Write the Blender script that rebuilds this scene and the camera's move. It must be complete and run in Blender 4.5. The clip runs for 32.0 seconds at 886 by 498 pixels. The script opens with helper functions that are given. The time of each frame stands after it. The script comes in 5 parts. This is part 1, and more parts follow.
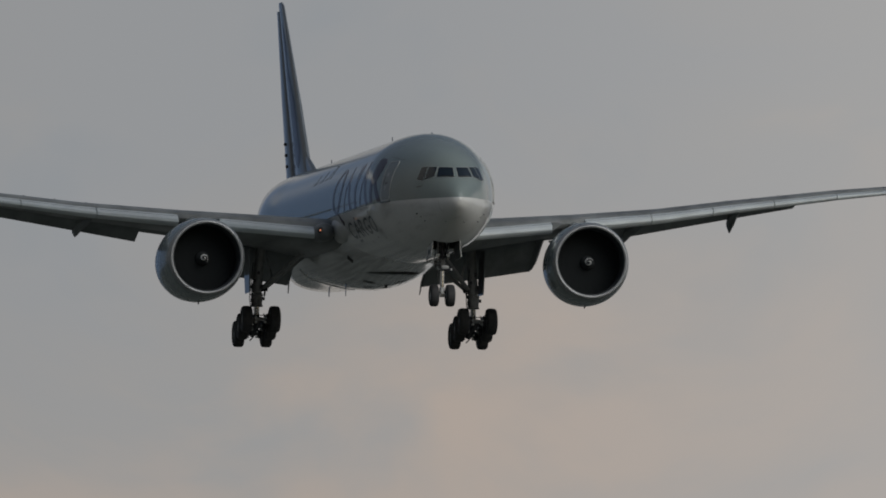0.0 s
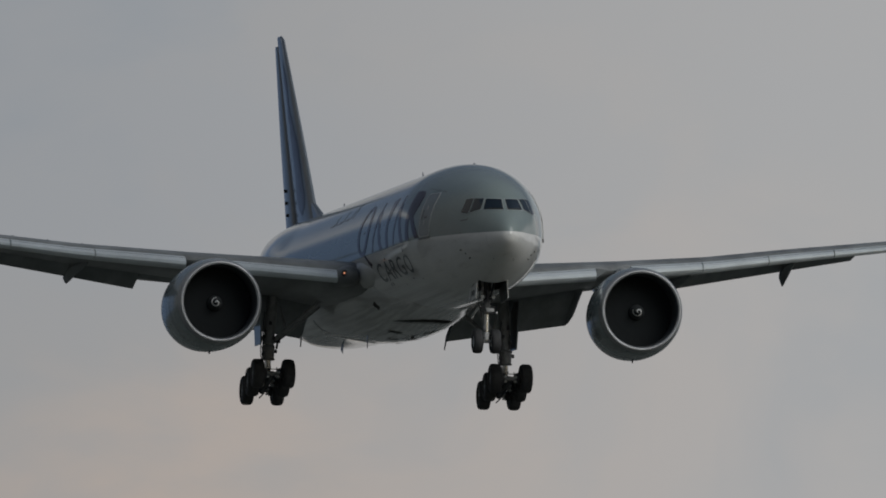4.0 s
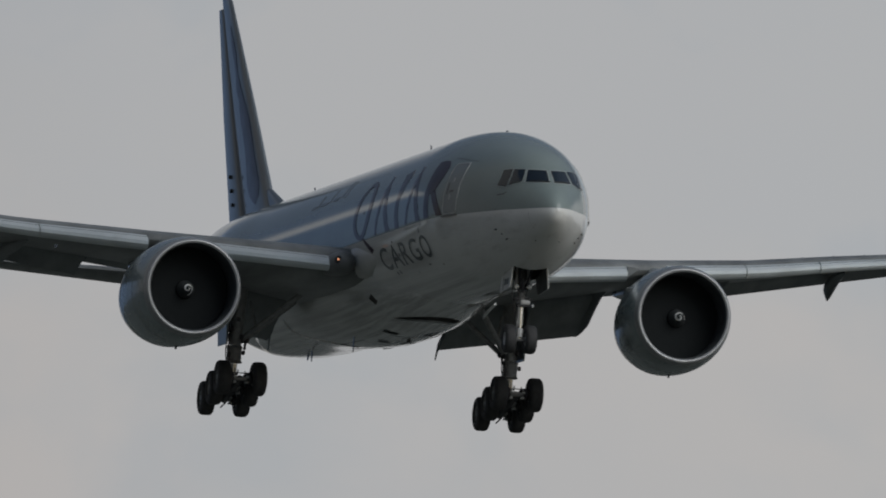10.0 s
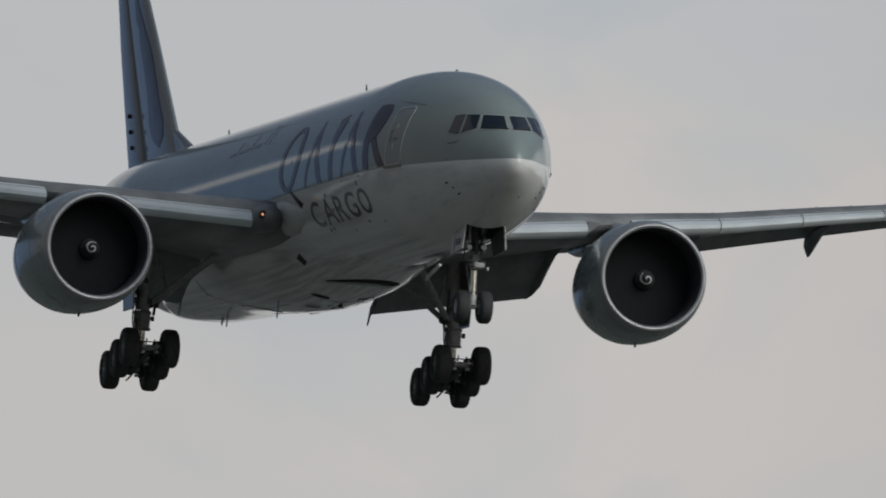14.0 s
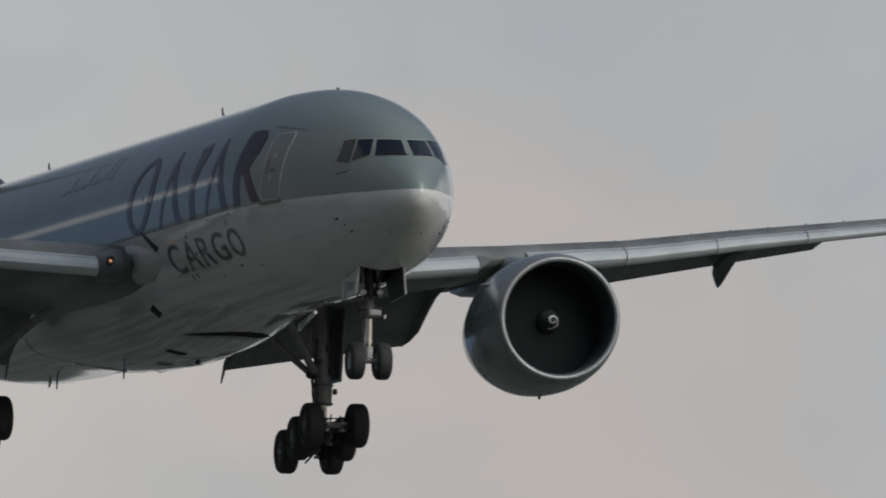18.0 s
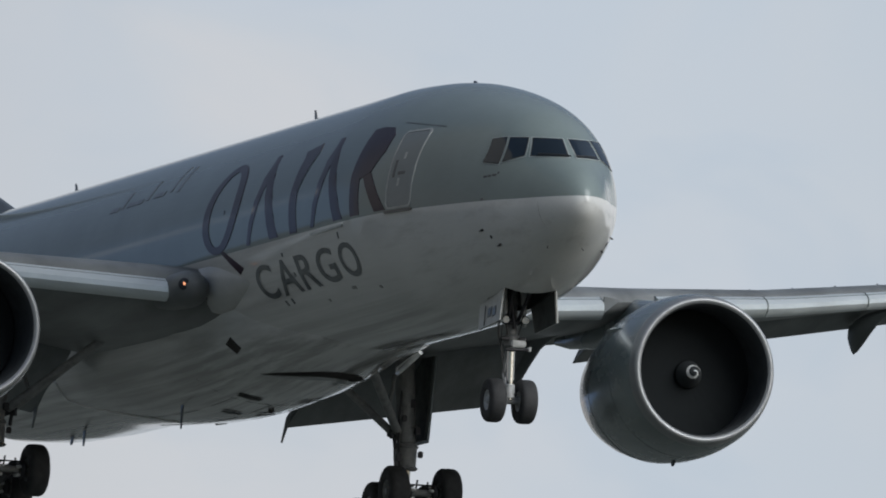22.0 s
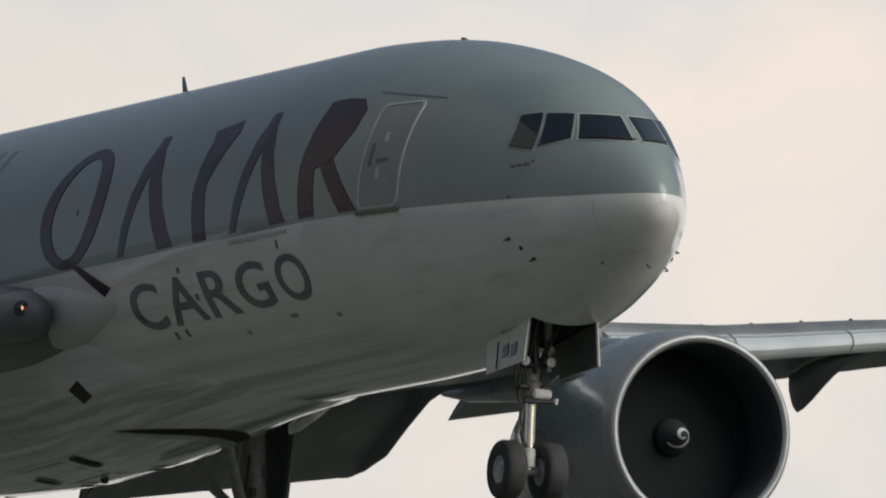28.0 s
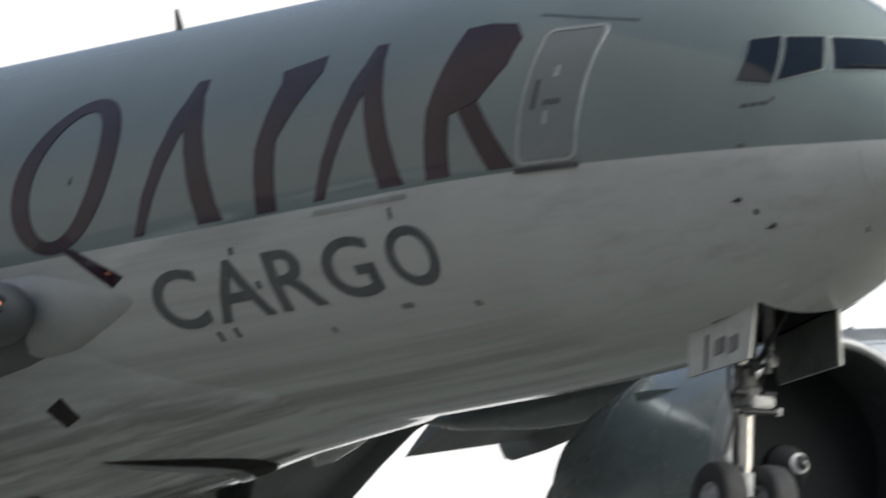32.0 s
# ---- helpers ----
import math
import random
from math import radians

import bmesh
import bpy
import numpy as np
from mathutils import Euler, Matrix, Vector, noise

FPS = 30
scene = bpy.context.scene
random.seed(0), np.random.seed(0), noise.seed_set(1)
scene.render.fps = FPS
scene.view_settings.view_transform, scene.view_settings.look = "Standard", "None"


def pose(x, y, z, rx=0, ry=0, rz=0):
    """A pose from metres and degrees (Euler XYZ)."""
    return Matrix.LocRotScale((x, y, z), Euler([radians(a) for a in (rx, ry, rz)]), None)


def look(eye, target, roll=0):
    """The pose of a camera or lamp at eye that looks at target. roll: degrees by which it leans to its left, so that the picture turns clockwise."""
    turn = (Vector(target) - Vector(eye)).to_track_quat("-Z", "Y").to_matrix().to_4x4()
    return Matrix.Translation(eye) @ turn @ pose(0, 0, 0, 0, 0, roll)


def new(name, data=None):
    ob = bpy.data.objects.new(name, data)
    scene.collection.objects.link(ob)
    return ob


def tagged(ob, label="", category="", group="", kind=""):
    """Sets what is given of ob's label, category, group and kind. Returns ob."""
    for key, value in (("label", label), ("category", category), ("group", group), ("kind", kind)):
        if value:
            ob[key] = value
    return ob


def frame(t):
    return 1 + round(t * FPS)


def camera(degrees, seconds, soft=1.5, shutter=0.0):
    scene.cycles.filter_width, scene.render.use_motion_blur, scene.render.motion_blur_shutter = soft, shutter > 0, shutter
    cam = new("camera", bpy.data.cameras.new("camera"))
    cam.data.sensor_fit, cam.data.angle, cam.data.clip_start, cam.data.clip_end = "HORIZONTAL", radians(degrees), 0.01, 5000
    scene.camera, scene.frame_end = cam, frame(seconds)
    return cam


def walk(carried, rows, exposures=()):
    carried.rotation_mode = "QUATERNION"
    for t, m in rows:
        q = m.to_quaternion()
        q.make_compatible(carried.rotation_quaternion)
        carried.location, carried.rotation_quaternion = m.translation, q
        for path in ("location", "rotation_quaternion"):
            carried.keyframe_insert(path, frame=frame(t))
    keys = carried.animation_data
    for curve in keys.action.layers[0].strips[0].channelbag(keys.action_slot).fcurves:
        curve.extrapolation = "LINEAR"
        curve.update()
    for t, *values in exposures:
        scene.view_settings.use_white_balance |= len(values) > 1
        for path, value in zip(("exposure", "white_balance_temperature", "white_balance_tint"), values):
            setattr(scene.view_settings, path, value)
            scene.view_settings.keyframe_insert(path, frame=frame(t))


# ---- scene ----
from mathutils import bvhtree
EYE = (0.0, 0.0, 1.7)
cam = camera(2.0634, 32.0, soft=1.8, shutter=0.5)


def aim(yaw, up, roll):
    a, b = radians(yaw), radians(up)
    way = Vector((math.cos(a) * math.cos(b), math.sin(a) * math.cos(b), math.sin(b)))
    return look(EYE, Vector(EYE) + way * 100, roll)


# seconds, heading, elevation and roll of the hand-held camera, degrees
VIEW = [
    (0, 170.4444, 4.2131, 0.085),
    (0.5, 170.3626, 4.2330, 0.094),
    (1, 170.2650, 4.2747, -0.201),
    (1.5, 170.1789, 4.3176, -0.543),
    (2, 170.0839, 4.3499, -0.610),
    (2.5, 169.9903, 4.3855, -0.324),
    (4.5, 169.5804, 4.5017, 0.729),
    (5, 169.3878, 4.5355, 1.065),
    (5.5, 169.2588, 4.5200, 1.445),
    (6, 169.1141, 4.5260, 1.815),
    (6.5, 168.8872, 4.5407, 2.357),
    (7, 168.7122, 4.5710, 2.328),
    (7.5, 168.5963, 4.6018, 2.519),
    (8, 168.4944, 4.6228, 2.459),
    (8.5, 168.4028, 4.6682, 2.205),
    (9, 168.3357, 4.7069, 2.154),
    (9.5, 168.3011, 4.7201, 2.336),
    (10, 168.2164, 4.7237, 2.295),
    (10.5, 168.1222, 4.7526, 2.258),
    (11, 168.0077, 4.7642, 2.086),
    (11.5, 167.8688, 4.7514, 2.563),
    (12, 167.6564, 4.7370, 2.606),
    (12.5, 167.2961, 4.7577, 2.677),
    (13, 167.0203, 4.7789, 2.324),
    (13.5, 166.8349, 4.8271, 2.203),
    (15.5, 166.1195, 5.0026, 1.139),
    (16, 165.7734, 5.0599, 0.688),
    (16.5, 165.4993, 5.1150, 0.381),
    (17, 165.0755, 5.1680, 0.353),
    (17.5, 164.8289, 5.2191, 0.066),
    (18, 164.6584, 5.2554, -0.009),
    (18.5, 164.4888, 5.2884, -0.190),
    (19, 164.2893, 5.3195, -0.134),
    (19.5, 164.0538, 5.3883, 0.087),
    (20, 163.7963, 5.4689, 0.452),
    (20.5, 163.5098, 5.5459, 0.911),
    (21, 163.1682, 5.6270, 1.080),
    (21.5, 162.8719, 5.6802, 1.372),
    (22, 162.5094, 5.7450, 1.655),
    (22.5, 162.1050, 5.8233, 2.141),
    (23, 161.4782, 5.9776, 2.203),
    (23.5, 161.0565, 6.0586, 2.103),
    (24, 160.6943, 6.1209, 1.775),
    (24.5, 160.1194, 6.1874, 1.603),
    (26.5, 158.1452, 6.4983, 0.897),
    (27, 157.7052, 6.5776, 0.957),
    (27.5, 157.1072, 6.6530, 1.167),
    (28, 156.6122, 6.7274, 1.553),
    (28.5, 155.8855, 7.0569, 1.904),
    (29, 155.3192, 7.2223, 1.981),
    (29.5, 154.7095, 7.3447, 2.352),
    (30, 153.8148, 7.4651, 2.393),
    (30.5, 152.9910, 7.5561, 2.241),
    (31, 152.1388, 7.6276, 2.190),
    (31.5, 151.0115, 7.7139, 1.795),
    (32, 150.1948, 7.7163, 1.409),
]
# the clip's camera opens up as it follows the aircraft
EXPOSURE = [(0, -0.58, 6620, 10), (2, -0.54, 6600, 10), (5, -0.55, 6450, 10), (9, -0.44, 6430, 10), (12, -0.32, 6480, 10), (13.5, -0.2, 6500, 10), (15, -0.18, 6450, 10), (18, -0.22, 6540, 10), (20, 0.02, 6450, 10), (21, 0.02, 6400, 10), (22, 0.2, 6320, 10), (23, 0.22, 6480, 10), (24, 0.2, 6380, 10), (25.5, 0.22, 6480, 10), (27, 0.24, 6580, 10), (28, 0.26, 6900, 10), (29, 0.3, 7150, 10), (30.5, 0.42, 6350, 10), (31, 0.5, 6300, 10), (32, 1.0, 6750, 10)]
walk(cam, [(t, aim(yaw, up, roll)) for t, yaw, up, roll in VIEW], EXPOSURE)

# ---- light ----
SUN_HEADING, SUN_HEIGHT = 33.0, 32.0  # degrees: heading from which the veiled sun shines
world = bpy.data.worlds.new("overcast_sky")
scene.world = world
world.use_nodes = True
wn = world.node_tree
sky = wn.nodes.new("ShaderNodeTexSky")
sky.sky_type, sky.sun_disc = "NISHITA", False
sky.sun_elevation, sky.sun_rotation = radians(SUN_HEIGHT), radians(90 - SUN_HEADING)
sky.dust_density, sky.air_density = 2.0, 1.0
wn.nodes["Background"].inputs["Strength"].default_value = 0.06
wn.links.new(sky.outputs[0], wn.nodes["Background"].inputs["Color"])
sun = new("sun", bpy.data.lights.new("sun", "SUN"))
sun.data.energy, sun.data.angle, sun.data.color = 2.08, radians(50), (0.96, 0.99, 0.985)
sa, sb = radians(SUN_HEADING), radians(SUN_HEIGHT)
sun.matrix_world = look(Vector((math.cos(sa) * math.cos(sb), math.sin(sa) * math.cos(sb), math.sin(sb))) * 50, (0, 0, 0))

# ---- materials ----
def nodes_of(name):
    m = bpy.data.materials.new(name)
    m.use_nodes = True
    return m, m.node_tree, m.node_tree.nodes["Principled BSDF"]


def node(tree, kind, **inputs):
    n = tree.nodes.new(kind)
    for key, value in inputs.items():
        n.inputs[key.replace("_", " ")].default_value = value
    return n


def mixed(tree, fac, a, b):
    """A colour between a and b; each is a colour or a socket."""
    n = tree.nodes.new("ShaderNodeMix")
    n.data_type = "RGBA"
    for socket, value in ((n.inputs[0], fac), (n.inputs[6], a), (n.inputs[7], b)):
        if isinstance(value, bpy.types.NodeSocket):
            tree.links.new(value, socket)
        else:
            socket.default_value = value if not isinstance(value, tuple) else (*value[:3], 1)
    return n.outputs[2]


def ramp(tree, value, low, high):
    n = tree.nodes.new("ShaderNodeMapRange")
    tree.links.new(value, n.inputs[0])
    n.inputs[1].default_value, n.inputs[2].default_value = low, high
    return n.outputs[0]


def surface(name, colour, rough=0.5, metal=0.0, dirt=0.25, scale=1.5, bump=0.0, streak=(1, 1, 1), coat=0.0, gloss=0.5):
    """A worn surface: broad stains and fine grain over one colour."""
    m, tree, bsdf = nodes_of(name)
    co = tree.nodes.new("ShaderNodeTexCoord")
    mp = tree.nodes.new("ShaderNodeMapping")
    mp.inputs["Scale"].default_value = streak
    tree.links.new(co.outputs["Object"], mp.inputs[0])
    broad = node(tree, "ShaderNodeTexNoise", Scale=scale, Detail=5.0, Roughness=0.6)
    fine = node(tree, "ShaderNodeTexNoise", Scale=scale * 14, Detail=3.0)
    for n in (broad, fine):
        tree.links.new(mp.outputs[0], n.inputs["Vector"])
    dark = tuple(c * (1 - dirt) for c in colour)
    light = tuple(min(1, c * (1 + dirt * 0.35)) for c in colour)
    a = mixed(tree, ramp(tree, broad.outputs[0], 0.35, 0.68), dark, light)
    b = mixed(tree, ramp(tree, fine.outputs[0], 0.3, 0.75), tuple(c * 0.88 for c in colour), colour)
    mul = mixed(tree, 0.35, a, b)
    tree.links.new(mul, bsdf.inputs["Base Color"])
    r = tree.nodes.new("ShaderNodeMapRange")
    tree.links.new(broad.outputs[0], r.inputs[0])
    r.inputs[3].default_value, r.inputs[4].default_value = min(1, rough * 1.25), rough * 0.8
    tree.links.new(r.outputs[0], bsdf.inputs["Roughness"])
    bsdf.inputs["Metallic"].default_value = metal
    bsdf.inputs["Coat Weight"].default_value = coat
    bsdf.inputs["Coat Roughness"].default_value = 0.06
    bsdf.inputs["Specular IOR Level"].default_value = gloss
    if bump:
        bn = node(tree, "ShaderNodeBump", Strength=bump, Distance=0.02)
        tree.links.new(fine.outputs[0], bn.inputs["Height"])
        tree.links.new(bn.outputs[0], bsdf.inputs["Normal"])
    return m


GREY, WHITE = (0.212, 0.255, 0.25), (0.67, 0.675, 0.66)


def hull_paint():
    """Grey crown over a white lower hull, divided along the hull; soot streaks low down run with the air, the lowest
    also paint in reflections.
    """
    m, tree, bsdf = nodes_of("hull_paint")
    co = tree.nodes.new("ShaderNodeTexCoord")
    sep = tree.nodes.new("ShaderNodeSeparateXYZ")
    tree.links.new(co.outputs["Object"], sep.inputs[0])
    mp = tree.nodes.new("ShaderNodeMapping")
    mp.inputs["Scale"].default_value = (0.07, 1, 1.2)
    tree.links.new(co.outputs["Object"], mp.inputs[0])
    streaks = node(tree, "ShaderNodeTexNoise", Scale=2.2, Detail=6.0, Roughness=0.65)
    tree.links.new(mp.outputs[0], streaks.inputs["Vector"])
    blotch = node(tree, "ShaderNodeTexNoise", Scale=0.5, Detail=4.0)
    tree.links.new(co.outputs["Object"], blotch.inputs["Vector"])
    fine = node(tree, "ShaderNodeTexNoise", Scale=9.0, Detail=4.0)
    tree.links.new(mp.outputs[0], fine.inputs["Vector"])
    top = mixed(tree, ramp(tree, blotch.outputs[0], 0.3, 0.7), tuple(c * 0.92 for c in GREY), tuple(c * 1.05 for c in GREY))
    clean = mixed(tree, ramp(tree, blotch.outputs[0], 0.3, 0.7), tuple(c * 0.93 for c in WHITE), WHITE)
    long_mp = tree.nodes.new("ShaderNodeMapping")
    long_mp.inputs["Scale"].default_value = (0.03, 1.5, 1.7)
    tree.links.new(co.outputs["Object"], long_mp.inputs[0])
    soot = node(tree, "ShaderNodeTexNoise", Scale=1.5, Detail=7.0, Roughness=0.62, Distortion=0.35)
    tree.links.new(long_mp.outputs[0], soot.inputs["Vector"])
    low = mixed(tree, ramp(tree, streaks.outputs[0], 0.52, 0.9), clean, (0.42, 0.415, 0.40))
    # the air carries oil and soot aft of the nose gear
    aft = ramp(tree, sep.outputs[0], -7.5, -17.0)
    share = tree.nodes.new("ShaderNodeMath")
    share.operation = "MULTIPLY"
    tree.links.new(aft, share.inputs[0])
    tree.links.new(ramp(tree, soot.outputs[0], 0.46, 0.80), share.inputs[1])
    low = mixed(tree, share.outputs[0], low, (0.45, 0.45, 0.44))
    # thin streaks along the lowest panels: washed dirt, and long reflections put into the colour
    wash_mp = tree.nodes.new("ShaderNodeMapping")
    wash_mp.inputs["Scale"].default_value = (0.05, 2.6, 3.0)
    tree.links.new(co.outputs["Object"], wash_mp.inputs[0])
    wash = node(tree, "ShaderNodeTexNoise", Scale=1.6, Detail=5.0, Roughness=0.55, Distortion=0.2)
    tree.links.new(wash_mp.outputs[0], wash.inputs["Vector"])
    grime_sheen = tree.nodes.new("ShaderNodeMath")
    grime_sheen.operation = "MULTIPLY"
    back = tree.nodes.new("ShaderNodeMath")
    back.operation = "MULTIPLY"
    tree.links.new(ramp(tree, sep.outputs[2], -2.15, -2.9), back.inputs[0])
    tree.links.new(ramp(tree, sep.outputs[0], -6.5, -10.0), back.inputs[1])
    tree.links.new(back.outputs[0], grime_sheen.inputs[0])
    tree.links.new(ramp(tree, wash.outputs[0], 0.42, 0.62), grime_sheen.inputs[1])
    low = mixed(tree, grime_sheen.outputs[0], low, (0.36, 0.355, 0.345))
    # dividing line, a little lower at the nose
    line = tree.nodes.new("ShaderNodeMapRange")
    tree.links.new(sep.outputs[0], line.inputs[0])
    line.inputs[1].default_value, line.inputs[2].default_value = -7.0, 0.0
    line.inputs[3].default_value, line.inputs[4].default_value = -0.56, -0.62
    cmp = tree.nodes.new("ShaderNodeMath")
    cmp.operation = "GREATER_THAN"
    tree.links.new(sep.outputs[2], cmp.inputs[0])
    tree.links.new(line.outputs[0], cmp.inputs[1])
    paint = mixed(tree, cmp.outputs[0], low, top)
    grain = mixed(tree, ramp(tree, fine.outputs[0], 0.3, 0.8), (0.93, 0.93, 0.93), (1, 1, 1))
    mul = tree.nodes.new("ShaderNodeMix")
    mul.data_type, mul.blend_type = "RGBA", "MULTIPLY"
    mul.inputs[0].default_value = 0.6
    tree.links.new(paint, mul.inputs[6])
    tree.links.new(grain, mul.inputs[7])
    tree.links.new(mul.outputs[2], bsdf.inputs["Base Color"])
    bsdf.inputs["Roughness"].default_value = 0.085
    bsdf.inputs["Specular IOR Level"].default_value = 0.42
    return m


PAINT = hull_paint()
GREY_PAINT = surface("grey_paint", (0.20, 0.225, 0.23), 0.35, dirt=0.18, scale=0.6, streak=(0.3, 1, 1), gloss=0.03, coat=0.75)
WING_PAINT = surface("wing_paint", (0.20, 0.21, 0.21), 0.38, dirt=0.5, scale=0.8, streak=(0.2, 1, 1), gloss=0.25)
FIN_PAINT = surface("fin_paint", (0.15, 0.17, 0.19), 0.35, dirt=0.15, scale=0.5, gloss=0.03, coat=0.75)
SLAT_METAL = surface("slat_metal", (0.67, 0.715, 0.725), 0.30, metal=0.35, dirt=0.2, scale=1.2, streak=(1, 0.3, 1))
LIP_METAL = surface("lip_metal", (0.36, 0.37, 0.38), 0.46, metal=0.55, dirt=0.15, scale=2)
DARK_METAL = surface("dark_metal", (0.05, 0.05, 0.055), 0.5, metal=0.5, dirt=0.3, scale=3)
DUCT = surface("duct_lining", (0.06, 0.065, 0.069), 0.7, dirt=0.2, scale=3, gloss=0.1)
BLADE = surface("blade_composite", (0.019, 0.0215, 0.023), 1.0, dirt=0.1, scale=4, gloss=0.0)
# lifted above the blades' tone to offset the hub's shading
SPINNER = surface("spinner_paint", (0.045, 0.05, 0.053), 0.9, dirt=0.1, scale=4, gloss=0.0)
GEAR_PAINT = surface("gear_paint", (0.26, 0.265, 0.265), 0.45, dirt=0.45, scale=5, bump=0.1)
CHROME = surface("chrome", (0.66, 0.66, 0.65), 0.22, metal=1.0, dirt=0.15, scale=6)
RUBBER = surface("rubber", (0.03, 0.031, 0.033), 0.75, dirt=0.3, scale=6, bump=0.2)
BAY = surface("bay_dark", (0.05, 0.055, 0.05), 0.8, dirt=0.4, scale=3)
MAROON = surface("maroon_paint", (0.031, 0.0115, 0.023), 0.35, dirt=0.15, scale=1.5, gloss=0.03, coat=0.55)
INK = surface("dark_grey_paint", (0.085, 0.09, 0.095), 0.4, dirt=0.2, scale=2, gloss=0.03, coat=0.75)
LETTERING = surface("worn_grey_lettering", (0.14, 0.15, 0.155), 0.4, dirt=0.35, scale=3, gloss=0.03, coat=0.75)
FAINT = surface("faint_stencil", (0.30, 0.30, 0.29), 0.5, dirt=0.4, scale=6, gloss=0.03, coat=0.75)
GLOVE = surface("glove_paint", (0.5, 0.505, 0.495), 0.3, dirt=0.2, scale=1.2, gloss=0.2)
POST = surface("window_post", (0.34, 0.375, 0.365), 0.35, dirt=0.2, scale=4, gloss=0.2)
# dark tone that stands for the shade inside belly openings
OPENING_SHADE = surface("opening_shade", (0.06, 0.055, 0.052), 0.7, dirt=0.5, scale=2, gloss=0.2)
GREY_SEAM = surface("worn_seam", (0.12, 0.14, 0.14), 0.4, dirt=0.5, scale=5, gloss=0.05, coat=0.5)
DOOR_PAINT = surface("door_paint", (0.6, 0.605, 0.59), 0.3, dirt=0.25, scale=3, gloss=0.3)
OLD_GEAR = surface("stained_gear_paint", (0.16, 0.165, 0.165), 0.45, dirt=0.5, scale=6, bump=0.1)
PALE_GEAR = surface("pale_gear_paint", (0.5, 0.51, 0.51), 0.4, dirt=0.45, scale=6)
INNER_FACE = surface("door_lining", (0.10, 0.105, 0.10), 0.7, dirt=0.4, scale=4)
DOOR_LINE = surface("worn_pale_line", (0.42, 0.44, 0.43), 0.4, dirt=0.25, scale=5, gloss=0.03, coat=0.75)
PALE = surface("pale_paint", (0.66, 0.68, 0.68), 0.4, dirt=0.1, scale=3, gloss=0.03, coat=0.75)
NACELLE = surface("nacelle_paint", (0.235, 0.275, 0.28), 0.26, dirt=0.3, scale=0.9, streak=(0.4, 1, 1), coat=0.4)
FLAP_PAINT = surface("flap_paint", (0.20, 0.215, 0.22), 0.5, dirt=0.35, scale=1.2, streak=(0.2, 1, 1), gloss=0.2)
SEAL = surface("dark_seal", (0.03, 0.03, 0.03), 0.6, dirt=0.2, scale=5)


def glass():
    m, tree, bsdf = nodes_of("window_glass")
    bsdf.inputs["Base Color"].default_value = (0.014, 0.02, 0.026, 1)
    bsdf.inputs["IOR"].default_value = 1.5
    bsdf.inputs["Roughness"].default_value = 0.06
    bsdf.inputs["Coat Weight"].default_value = 0.35
    return m


GLASS = glass()


def lit(name, colour, power):
    m, tree, bsdf = nodes_of(name)
    bsdf.inputs["Base Color"].default_value = (*colour, 1)
    bsdf.inputs["Emission Color"].default_value = (*colour, 1)
    bsdf.inputs["Emission Strength"].default_value = power
    return m


LAMP = lit("lamp_glow", (1.0, 0.40, 0.2), 1.0)


